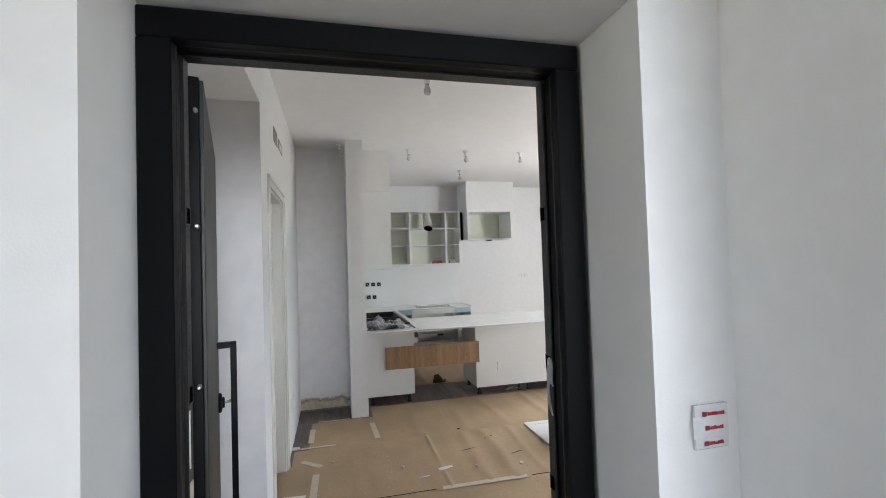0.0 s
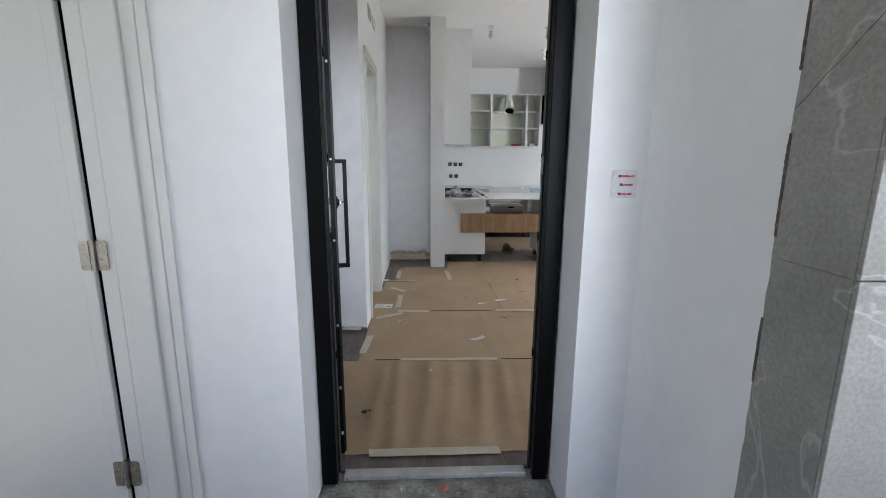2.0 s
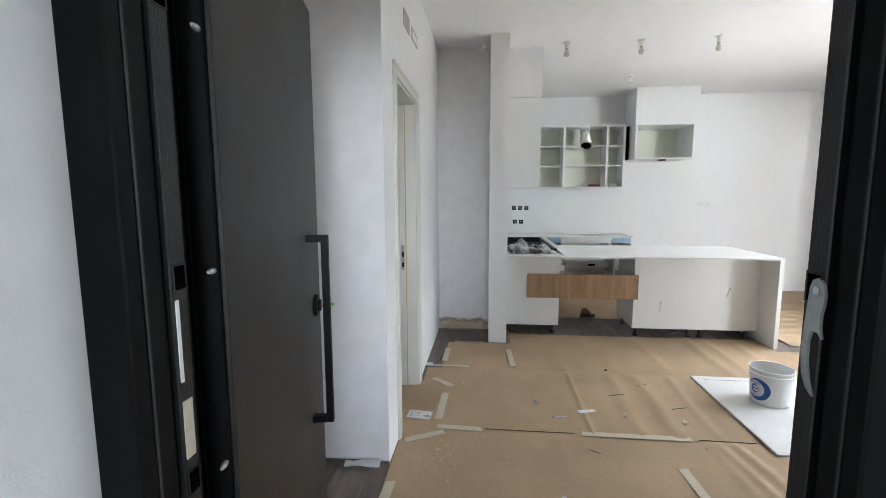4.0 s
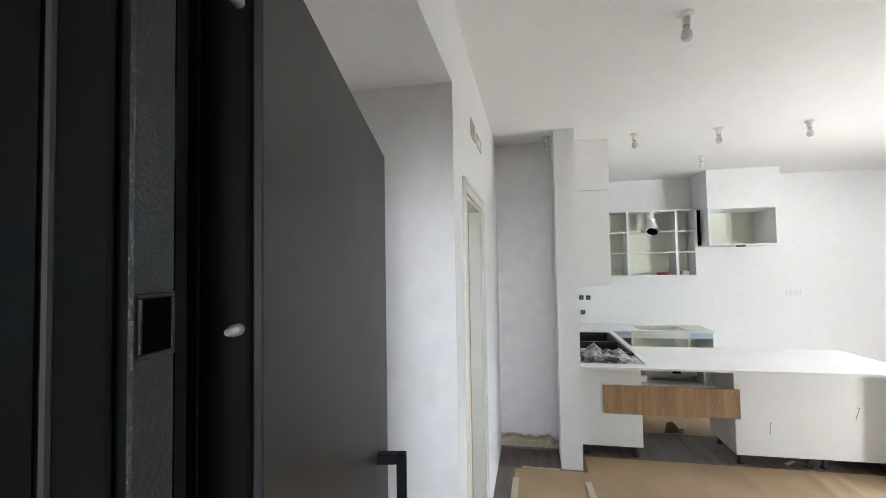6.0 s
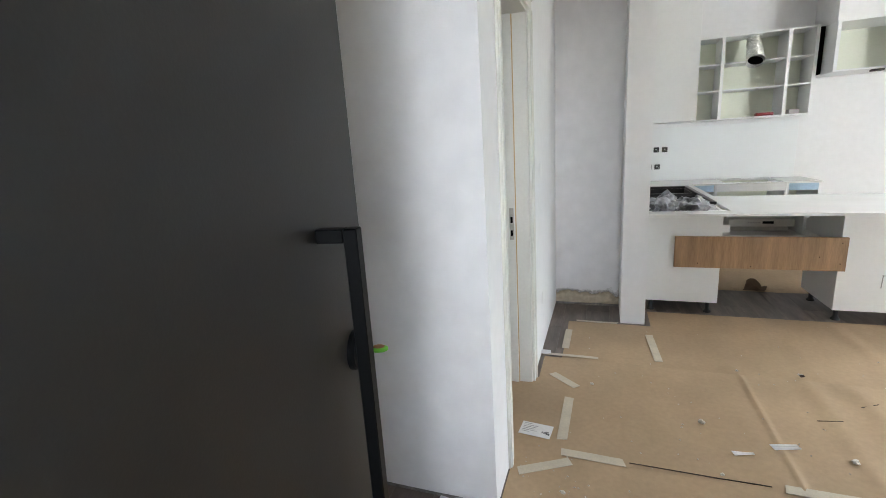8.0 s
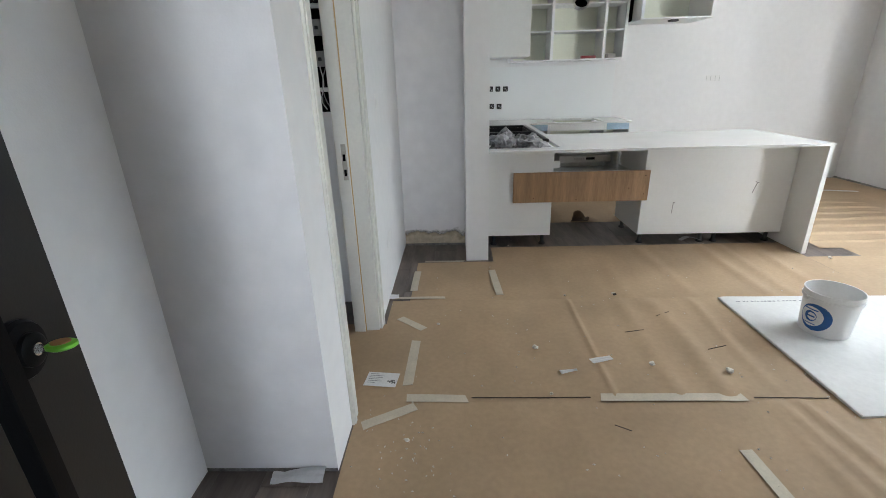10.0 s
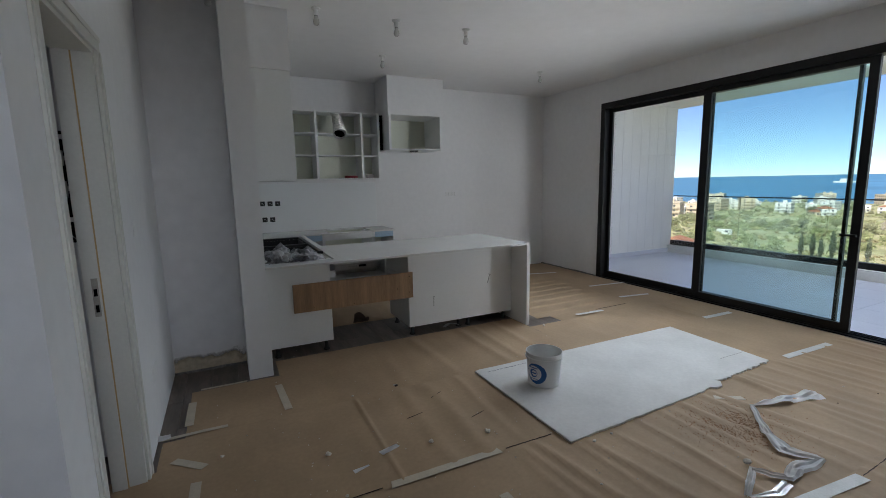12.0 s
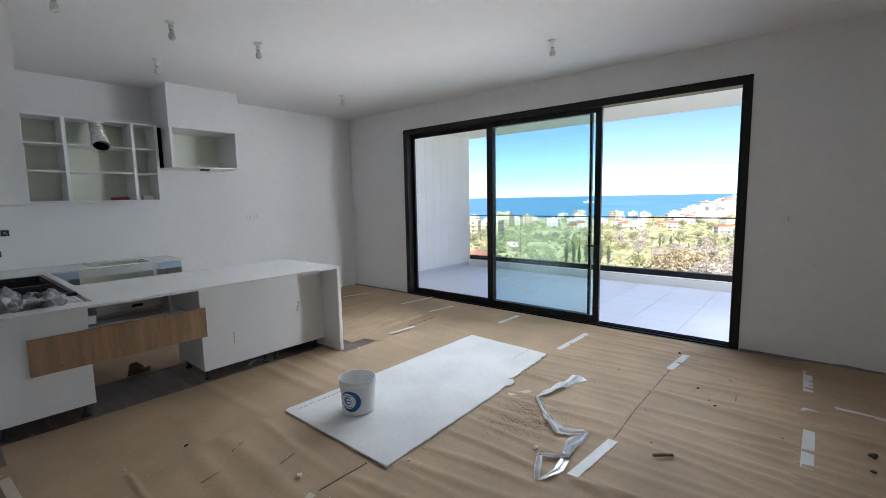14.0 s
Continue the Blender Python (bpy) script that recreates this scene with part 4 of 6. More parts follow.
cover("x", XL, 3.44, 0.40, 0.16, 0.09, "blank white outlet cover low beside the cupboard")

# ---------------------------------------------------------------- lobby: second door, stone facing, stickers
DOOR_WHITE = mat("cream_white_door_paint", (0.72, 0.715, 0.69), 0.4, vary=0.015, scale=2, fine=60, fine_vary=0.008)
STONE = mat("grey_marble_look_tile", (0.31, 0.30, 0.282), 0.42, vary=0.12, scale=3.5, fine=120, fine_vary=0.08, bump=0.05, random_obj=0.03)


def vein(m):
    """Thin pale veins across the stone."""
    n, l = m.node_tree.nodes, m.node_tree.links
    tc, ns, mx = n.new("ShaderNodeTexCoord"), n.new("ShaderNodeTexNoise"), n.new("ShaderNodeMix")
    ns.inputs["Scale"].default_value, ns.inputs["Detail"].default_value, ns.inputs["Distortion"].default_value = 1.9, 6.0, 1.3
    l.new(tc.outputs["Object"], ns.inputs["Vector"])
    r = n.new("ShaderNodeValToRGB")
    e = r.color_ramp.elements
    e[0].position, e[0].color = 0.4905, (0, 0, 0, 1)
    e[1].position, e[1].color = 0.5095, (0, 0, 0, 1)
    mid = e.new(0.500)
    mid.color = (0.62, 0.62, 0.62, 1)
    l.new(ns.outputs["Fac"], r.inputs["Fac"])
    b = n["Principled BSDF"]
    src = b.inputs["Base Color"].links[0].from_socket
    mx.data_type = "RGBA"
    l.new(r.outputs["Color"], mx.inputs["Factor"])
    l.new(src, mx.inputs["A"])
    mx.inputs["B"].default_value = (0.50, 0.49, 0.47, 1)
    l.new(mx.outputs["Result"], b.inputs["Base Color"])


vein(STONE)
st = thing("wall_stone", (1.5, -0.99, 0), "grey marble-look stone facing round the lobby corner", "wall", kind="structure")
zj = (0.0, 0.59, 1.186, 1.786, 2.386, 2.74)
for a, b in zip(zj, zj[1:]):
    bm = bmesh.new()
    n = 14
    lo = [(1.3315, -0.81 + 0.004 * noise.noise((a * 3 + i * 0.9, 1.7, 0)) + 0.004 * max(0, noise.noise((a * 7 + i * 1.9, 4.7, 0))), a + 0.0006 + (b - a - 0.0012) * i / n) for i in range(n + 1)]
    va = [bm.verts.new((1.3315, -0.994, z)) for _, _, z in lo]
    vb = [bm.verts.new(p) for p in lo]
    vc = [bm.verts.new((1.320, -0.994, z)) for _, _, z in lo]
    vd = [bm.verts.new((1.320, y, z)) for _, y, z in lo]
    for i in range(n):
        bm.faces.new((vc[i], vc[i + 1], vd[i + 1], vd[i]))
        bm.faces.new((vd[i], vd[i + 1], vb[i + 1], vb[i]))
        bm.faces.new((va[i], vb[i], vb[i + 1], va[i + 1]))
        bm.faces.new((va[i], va[i + 1], vc[i + 1], vc[i]))
    bm.faces.new((va[0], vc[0], vd[0], vb[0]))
    bm.faces.new((va[n], vb[n], vd[n], vc[n]))
    part("stone_tile", bm, STONE, st)
    for x0 in (1.320, 2.52):
        part("stone_tile", bev(B((x0, -1.006, a + 0.0015, x0 + 1.197, -0.9945, b - 0.0015)), 0.001), STONE, st)


# broken lip of the cut tiles, and a dark natural crack across one of them
CHIP = mat("dark_brown_broken_edge", (0.13, 0.105, 0.088), 0.95, vary=0.3, scale=60, fine=200, fine_vary=0.1)
for za, zb, sd in ((1.56, 1.79, 3), (1.23, 1.44, 8), (1.80, 2.30, 5), (0.90, 1.05, 9)):
    bm = bmesh.new()
    n = int((zb - za) / 0.006)
    rows = []
    for i in range(n + 1):
        z = za + (zb - za) * i / n
        w = 0.0016 * min(1, min(i, n - i) / 6) * (0.4 + 1.3 * abs(noise.noise((z * 45, sd, 0)))) + 0.003 * max(0, noise.noise((z * 160, sd, 4)))
        rows.append([bm.verts.new(p) for p in ((1.3190, -0.8145, z), (1.3190, -0.8080 + w, z), (1.3312, -0.8075 + w * 0.7, z), (1.3312, -0.8145, z))])
    for p, q in zip(rows, rows[1:]):
        for i in range(4):
            bm.faces.new((p[i], p[(i + 1) % 4], q[(i + 1) % 4], q[i]))
    part("broken_edge", bm, CHIP, st, "dark chipped edge of the cut tile")
bm = bmesh.new()
rows = []
for i in range(31):
    u = i / 30
    yy, zz = -0.812 - 0.186 * u, 1.487 + 0.165 * u + 0.006 * noise.noise((u * 5, 2, 0)) + 0.002 * noise.noise((u * 22, 2, 0))
    w = 0.0010 + 0.0012 * abs(noise.noise((u * 6, 7, 1)))
    rows.append([bm.verts.new((1.3196, yy, zz - w)), bm.verts.new((1.3196, yy, zz + w))])
for p, q in zip(rows, rows[1:]):
    bm.faces.new((p[0], p[1], q[1], q[0]))
part("crack", bm, CHIP, st, "dark natural crack in the stone")


def panel_door():
    """The second lobby door: leaf, lining with stepped casing and three ball-bearing hinges."""
    d = thing("door_3", (-1.0, -0.2, 0), "closed cream-white lobby door with steel hinges", "door", kind="structure")
    y = -0.2005
    part("leaf", bev(B((-1.40, y - 0.018, 0.01, -0.5585, y, 2.06)), 0.003, 2), DOOR_WHITE, d)
    part("leaf_edge", bev(B((-0.558, y - 0.022, 0.01, -0.5165, y, 2.06)), 0.004, 2), DOOR_WHITE, d)
    # black strip between leaf and casing, coloured as the shade of the gap
    part("gap", B((-0.516, y - 0.003, 0.0, -0.4995, y, 2.07)), PANEL_SHADE_BLACK, d, "black strip painted as the shade in the gap beside the leaf")
    part("casing", bev(B((-0.499, y - 0.018, 0, -0.4435, y, 2.10)), 0.006, 3), DOOR_WHITE, d)
    part("casing", bev(B((-0.443, y - 0.022, 0, -0.3405, y, 2.10)), 0.004, 2), DOOR_WHITE, d)
    part("casing_step", bev(B((-0.340, y - 0.008, 0, -0.3145, y, 2.10)), 0.002), DOOR_WHITE, d)
    part("casing_step", bev(B((-0.314, y - 0.016, 0, -0.2905, y, 2.10)), 0.004, 3), DOOR_WHITE, d)
    part("casing_step", bev(B((-0.290, y - 0.012, 0, -0.2560, y, 2.10)), 0.003, 2), DOOR_WHITE, d)
    part("casing", bev(B((-1.6, y - 0.022, 2.1005, -0.256, y, 2.19)), 0.004, 2), DOOR_WHITE, d)
    kx = -0.5075
    for z in (1.897, 1.068, 0.25):
        hg = part("hinge", bev(B((kx - 0.0135, y - 0.0215, z - 0.05, kx + 0.0135, y - 0.0035, z + 0.05)), 0.001), NICKEL, d, "brushed steel ball-bearing hinge")
        for x0, x1 in ((-0.553, kx - 0.014), (kx + 0.014, -0.4635)):
            bm = B((x0, y - 0.0255, z - 0.05, x1, y - 0.0225, z + 0.05))
            out = [e for e in bm.edges if abs(e.verts[0].co.y - e.verts[1].co.y) > 0.001 and abs(e.verts[0].co.x - kx) > 0.03]
            bmesh.ops.bevel(bm, geom=out, offset=0.009, segments=4, affect="EDGES", profile=0.5)
            part("hinge_plate", bm, NICKEL, hg)
        bm = bmesh.new()
        for k in range(4):
            add_cyl(bm, (kx, y - 0.027, z - 0.052 + k * 0.0262), (kx, y - 0.027, z - 0.028 + k * 0.0262), 0.0070, n=14)
        add_cyl(bm, (kx, y - 0.027, z - 0.058), (kx, y - 0.027, z + 0.058), 0.0048, n=12)
        part("knuckle", bm, NICKEL, hg, smooth=True)
        for i, zz in enumerate((-0.036, -0.012, 0.012, 0.036)):
            bm = bmesh.new()
            add_cyl(bm, (-0.541 + 0.008 * (i % 2), y - 0.0275, z + zz), (-0.541 + 0.008 * (i % 2), y - 0.0256, z + zz), 0.0036, n=10)
            part("screw", bm, CHROME, hg)
            bm = bmesh.new()
            add_cyl(bm, (-0.474 - 0.008 * (i % 2), y - 0.0275, z + zz), (-0.474 - 0.008 * (i % 2), y - 0.0256, z + zz), 0.0036, n=10)
            part("screw", bm, CHROME, hg)


panel_door()

RED_INK = mat("red_print", (0.55, 0.03, 0.04), 0.5, vary=0.02)
CLEAR_FILM = mat("glossy_cover_film", (0.74, 0.75, 0.76), 0.18, vary=0.01)
sw = thing("switch_cover", (1.26, -0.215, 1.25), "white switch plate under protective film with red print", "switch")
y = -0.2105
part("plate", bev(B((1.216, y - 0.008, 1.262, 1.300, y, 1.352)), 0.002), CLEAR_FILM, sw)
part("film_tab", bev(B((1.211, y - 0.0095, 1.285, 1.298, y - 0.0083, 1.330)), 0.0004), CLEAR_FILM, sw)
for z, x0, x1 in ((1.334, 1.234, 1.288), (1.3055, 1.240, 1.284), (1.2745, 1.236, 1.283)):
    part("printed_square", B((x0, y - 0.0106, z - 0.0045, x0 + 0.010, y - 0.0097, z + 0.0045)), mat("dark_red_print", (0.22, 0.03, 0.05), 0.5), sw)
    bm = bmesh.new()
    rnd = random.Random(int(z * 1000))
    x = x0 + 0.012
    while x < x1:
        w = rnd.uniform(0.003, 0.006)
        add_box(bm, x, y - 0.0106, z - 0.0035, min(x + w, x1), y - 0.0097, z + rnd.uniform(0.001, 0.0042))
        x += w + 0.001
    part("printed_bars", bm, RED_INK, sw, "short red bars of print")

# ---------------------------------------------------------------- kraft paper on the floor
CHIP_BROWN = mat("dark_paper_underside", (0.16, 0.11, 0.07), 0.85, vary=0.1, scale=8)
def ridge(x, c, w):
    return math.exp(-((x - c) / w) ** 2)


def paper(x0, x1, y0, y1, z, seed, ridges, amp=0.004, label="brown kraft paper strip taped over the floor", dx=0.022, dy=0.05, torn=0.006):
    bm = bmesh.new()
    nx, ny = max(2, int((x1 - x0) / dx)), max(2, int((y1 - y0) / dy))
    rows = []
    for j in range(ny + 1):
        row = []
        for i in range(nx + 1):
            x, y = x0 + (x1 - x0) * i / nx, y0 + (y1 - y0) * j / ny
            e = torn * noise.noise((x * 2.3, y * 2.3, seed))
            yy = y + (e if j in (0, ny) else 0)
            xx = x + (e if i in (0, nx) else 0)
            h = amp * (0.5 + 0.5 * noise.noise((x * 3.1, y * 1.4, seed))) + amp * 0.8 * max(0.0, noise.noise((x * 8.5, y * 1.1, seed + 4.0)))
            for c, w, a, lean in ridges:
                s = c + lean * (y - y0) + 0.02 * noise.noise((y * 2, c * 7, seed))
                fade = 0.35 + 0.65 * max(0.0, 0.6 + noise.noise((c * 5, y * 1.6, seed + 9)))
                h += a * ridge(x, s, w) * fade
            edge = min(1.0, min(j, ny - j) / 1.5) * min(1.0, min(i, nx - i) / 1.5)
            row.append(bm.verts.new((xx, yy, z + h * (0.25 + 0.75 * edge))))
        rows.append(row)
    for a, b in zip(rows, rows[1:]):
        for i in range(nx):
            bm.faces.new((a[i], a[i + 1], b[i + 1], b[i]))
    ob = solid("kraft_paper", bm, PAPER, label, "paper", group="floor protection sheets")
    for p in ob.data.polygons:
        p.use_smooth = True
    return ob


rnd = random.Random(21)
near = [(0.30, 0.04, 0.012, 0.02), (0.43, 0.042, 0.015, -0.03), (0.57, 0.04, 0.011, 0.05), (0.69, 0.045, 0.015, 0.08), (0.86, 0.05, 0.018, 0.12), (1.02, 0.045, 0.015, 0.10), (1.16, 0.035, 0.010, 0.05)]
far_ripple = [(1.4 + i * 0.135 + rnd.uniform(-0.04, 0.04), rnd.uniform(0.02, 0.034), rnd.uniform(0.009, 0.019), rnd.uniform(-0.15, 0.15)) for i in range(33)]
far_ripple2 = [(2.0 + i * 0.15 + rnd.uniform(-0.05, 0.05), rnd.uniform(0.02, 0.034), rnd.uniform(0.009, 0.019), rnd.uniform(-0.2, 0.1)) for i in range(26)]
paper(-0.05, 5.86, 0.200, 1.205, 0.001, 1.0, near + far_ripple)
paper(0.112, 5.87, 1.19, 2.215, 0.003, 2.0, [(0.45, 0.05, 0.005, 0.0), (0.8, 0.05, 0.005, 0.05), (1.1, 0.04, 0.004, 0.0)] + far_ripple2)
paper(0.13, 5.88, 2.20, 3.235, 0.005, 3.0, [(1.315, 0.014, 0.013, 0.012), (1.62, 0.05, 0.012, 0.05), (1.85, 0.06, 0.014, 0.02), (2.08, 0.04, 0.010, 0.06), (0.8, 0.06, 0.004, 0.0)], 0.004, dx=0.012)
paper(0.255, 0.905, 3.22, 3.935, 0.002, 4.0, [(0.45, 0.05, 0.004, 0.0)])
paper(0.885, 3.43, 3.222, 4.27, 0.0015, 5.0, [(2.70, 0.05, 0.016, 0.0), (2.86, 0.04, 0.009, 0.02), (1.3, 0.05, 0.006, 0.0), (1.75, 0.06, 0.008, 0.05), (2.2, 0.05, 0.008, -0.04), (3.1, 0.05, 0.008, 0.05)])
paper(3.43, 5.89, 3.222, 3.93, 0.002, 6.0, [(3.9 + 0.2 * i, 0.03, 0.004, 0.05) for i in range(9)])
paper(3.86, 5.89, 3.915, 5.10, 0.0035, 7.0, [(3.9, 0.03, 0.004, 0.0)])
paper(3.50, 5.89, 5.08, 6.80, 0.005, 8.0, [(3.7, 0.04, 0.004, 0.0)])
paper(1.55, 5.90, -0.80, 0.25, 0.0025, 9.0, far_ripple[3:])
paper(-0.20, 0.335, 2.06, 2.925, 0.0065, 10.0, [(0.1, 0.04, 0.003, 0.0)], 0.002)
paper(1.44, 3.42, 4.98, 6.22, 0.004, 11.0, [(1.7, 0.05, 0.006, 0.0), (2.3, 0.06, 0.008, 0.05), (2.9, 0.05, 0.006, 0.0)], 0.006, torn=0.03)
bm = bmesh.new()
rows = []
for i in range(9):
    u = i / 8
    x, top = 1.78 + 0.17 * u, 0.045 + 0.075 * math.sin(math.pi * min(1.0, 0.25 + u)) + 0.012 * noise.noise((u * 6, 3, 1))
    rows.append([bm.verts.new((x + 0.02 * v * v, 4.985 - 0.05 * math.sin(v * 1.9) + 0.05 * v * v + 0.012 * noise.noise((u * 4, v * 3, 2)), 0.010 + top * v)) for v in (0.0, 0.25, 0.5, 0.75, 1.0)])
for a, b in zip(rows, rows[1:]):
    for i in range(4):
        bm.faces.new((a[i], a[i + 1], b[i + 1], b[i]))
solid("torn_paper_flap", bm, CHIP_BROWN, "torn darker flap curling up from the paper edge", "paper", smooth=True)
# one sheet by the kitchen corner is gathered into close folds running towards the window
bm = bmesh.new()
rows = []
for j in range(121):
    y = 4.10 + 1.55 * j / 120
    rows.append([bm.verts.new((3.66 + 1.42 * i / 24 + 0.10 * (y - 4.1) + 0.03 * noise.noise((y * 3, i // 24, 4)), y, 0.0105 + 0.034 * max(0.0, math.sin(y * math.pi / 0.105 + 0.45 * noise.noise((i * 0.12, y, 2)))) ** 5 * (0.55 + 0.45 * noise.noise((i * 0.2, y * 3, 6))) * min(1, min(i, 24 - i) / 4))) for i in range(25)])
for a, b in zip(rows, rows[1:]):
    for i in range(24):
        bm.faces.new((a[i], a[i + 1], b[i + 1], b[i]))
cs = solid("corrugated_sheet", bm, PAPER, "kraft sheet gathered in close folds near the kitchen corner", "paper")
for p in cs.data.polygons:
    p.use_smooth = True

PALE_TAPE = mat("pale_protective_tape", (0.66, 0.66, 0.64), 0.45, vary=0.05, scale=10, fine=100, fine_vary=0.03, bump=0.12, bump_scale=200)


def tape(x0, y0, x1, y1, m, w=0.052, z=0.0108):
    a, b = Vector((x0, y0)), Vector((x1, y1))
    d = (b - a).normalized()
    n = Vector((-d.y, d.x)) * w / 2
    k = max(4, int((b - a).length / 0.03))
    rr = random.Random(int(abs(x0 * 977 + y0 * 331) * 100))
    bm = bmesh.new()
    top = []
    for i in range(k + 1):
        c = a + (b - a) * i / k
        s0, s1 = (d * rr.uniform(-0.012, 0.012), d * rr.uniform(-0.012, 0.012)) if i in (0, k) else (Vector((0, 0)), Vector((0, 0)))
        h = z + 0.0022 * noise.noise((c.x * 6, c.y * 6, 1.0))
        top.append([bm.verts.new((*(c + n + s0), h)), bm.verts.new((*(c - n + s1), h)), bm.verts.new((*(c + n + s0), h - 0.002)), bm.verts.new((*(c - n + s1), h - 0.002))])
    for p, q in zip(top, top[1:]):
        bm.faces.new((p[0], p[1], q[1], q[0]))
        bm.faces.new((p[2], q[2], q[3], p[3]))
        bm.faces.new((p[0], q[0], q[2], p[2]))
        bm.faces.new((p[1], p[3], q[3], q[1]))
    bm.faces.new((top[0][0], top[0][2], top[0][3], top[0][1]))
    bm.faces.new((top[-1][0], top[-1][1], top[-1][3], top[-1][2]))
    return solid("tape_strip", bm, m, "pale masking tape strip holding the floor paper", "tape", group="tape strips on the paper")


for q in ((1.247, 2.222, 1.917, 2.216), (0.331, 2.227, 0.617, 2.220), (0.149, 2.042, 0.376, 2.167), (0.336, 2.729, 0.326, 2.328), (0.209, 2.996, 0.371, 2.854),
          (0.269, 3.741, 0.264, 3.377), (0.855, 3.741, 0.879, 3.295), (1.724, 1.915, 1.745, 1.45), (0.149, 1.641, 0.131, 1.328)):
    tape(*q, TAPE)
tape(0.113, 3.275, 0.495, 3.272, TAPE, 0.032)
tape(0.31, 3.94, 0.643, 3.938, TAPE, 0.026)
tape(0.316, 0.196, 0.953, 0.200, TAPE, 0.055)
tape(0.415, 1.205, 1.096, 1.200, TAPE, 0.036)
for q in ((2.92, 1.196, 3.431, 1.144), (4.933, 1.163, 5.418, 1.124), (4.82, 2.191, 5.505, 2.171), (5.577, 0.212, 5.084, 0.197), (4.411, 0.181, 3.822, 0.185), (5.284, 3.218, 5.73, 3.203)):
    tape(*q, PALE_TAPE, 0.062)
tape(4.858, 0.04, 4.81, -0.40, PALE_TAPE, 0.045)
tape(4.70, 0.23, 4.68, 0.12, PALE_TAPE, 0.06)
for q in ((5.04, 6.07, 5.50, 5.94), (4.112, 3.971, 4.50, 3.95), (5.245, 4.932, 5.849, 4.848), (5.154, 4.282, 5.606, 4.21)):
    tape(*q, PALE_TAPE, 0.045, 0.024)

# ---------------------------------------------------------------- rubble and scraps
CHIP_WHITE = mat("plaster_chip", (0.72, 0.68, 0.60), 0.9, vary=0.15, scale=30, fine=90, fine_vary=0.06, bump=0.4)
CHIP_DARK = mat("dark_rubble", (0.07, 0.05, 0.04), 0.9, vary=0.2, scale=30)
SAW = mat("sawdust", (0.42, 0.20, 0.09), 0.95, vary=0.25, scale=60, random_obj=0.1)


def crumb(x, y, s, m, label, seed, flat=0.7, name="plaster_crumb"):
    bm = bmesh.new()
    bmesh.ops.create_icosphere(bm, subdivisions=2, radius=s)
    for v in bm.verts:
        k = 1 + 0.5 * noise.noise(v.co / s * 1.4 + Vector((seed, seed, 0)))
        v.co = Vector((v.co.x * k * 1.25, v.co.y * k, v.co.z * k * flat))
    lo = min(v.co.z for v in bm.verts)
    bmesh.ops.transform(bm, matrix=Matrix.Translation((x, y, 0.0115 - lo)) @ Matrix.Rotation(seed * 1.7, 4, "Z"), verts=bm.verts)
    return solid(name, bm, m, label, "debris", group="crumbs on the paper")


for i, (x, y, s) in enumerate(((1.588, 2.470, 0.017), (1.009, 2.632, 0.018), (1.943, 2.401, 0.020), (0.46, 2.90, 0.012), (1.32, 3.27, 0.010), (1.655, 3.28, 0.014),
                               (3.56, 3.86, 0.018), (3.02, 1.48, 0.022), (2.60, 2.03, 0.010), (2.45, 2.02, 0.012), (0.62, 1.02, 0.014), (0.40, 0.58, 0.010), (2.2, 1.72, 0.009),
                               (1.02, 2.24, 0.010), (0.36, 1.95, 0.012))):
    crumb(x, y, s * 0.8, CHIP_WHITE, "small cream plaster crumb on the paper", i + 0.37)
for i, (x, y, s) in enumerate(((4.179, -0.114, 0.020), (5.41, 1.185, 0.014), (0.248, 0.535, 0.013), (0.275, 0.552, 0.009), (3.98, -0.10, 0.012), (1.66, 3.27, 0.012), (4.62, 0.88, 0.010), (4.35, 0.72, 0.010))):
    crumb(x, y, s, CHIP_DARK, "dark lump of rubble on the paper", i * 1.31 + 5, 0.6, "rubble_lump")


def scatter(name, n, cx, cy, rx, ry, s0, s1, m, label, seed):
    rr = random.Random(seed)
    bm = bmesh.new()
    for _ in range(n):
        x, y = rr.gauss(cx, rx), rr.gauss(cy, ry)
        s = rr.uniform(s0, s1)
        a = rr.uniform(0, 6.3)
        vs = [bm.verts.new((x + s * k * math.cos(a + p), y + s * k * math.sin(a + p), 0.010)) for p, k in ((0, 1.6), (1.6, 0.8), (3.1, 1.4), (4.7, 0.7))]
        t = bm.verts.new((x, y, 0.013 + s * 0.7))
        for i in range(4):
            bm.faces.new((vs[i], vs[(i + 1) % 4], t))
        bm.faces.new(vs[::-1])
    return solid(name, bm, m, label, "debris", "stuff")


scatter("sawdust", 1900, 3.36, 1.74, 0.15, 0.13, 0.0010, 0.0032, SAW, "brown sawdust scattered beside the plasterboard", 3)
scatter("plaster_dust", 60, 0.36, 1.90, 0.10, 0.14, 0.0015, 0.0045, CHIP_WHITE, "pale plaster specks on the paper", 4)
scatter("plaster_dust", 260, 1.9, 2.2, 1.3, 0.9, 0.002, 0.005, CHIP_WHITE, "pale plaster specks on the paper", 5)
scatter("plaster_dust", 34, 0.40, 0.70, 0.12, 0.2, 0.0015, 0.0045, CHIP_WHITE, "pale plaster specks near the threshold", 6)
scatter("dark_specks", 16, 4.2, 0.8, 0.8, 0.6, 0.002, 0.007, CHIP_DARK, "dark specks on the paper", 7)
scatter("threshold_rubble", 90, 0.62, -0.05, 0.28, 0.05, 0.002, 0.006, CONCRETE, "mortar crumbs before the threshold", 8)
bm = bmesh.new()
bmesh.ops.create_icosphere(bm, subdivisions=2, radius=0.022)
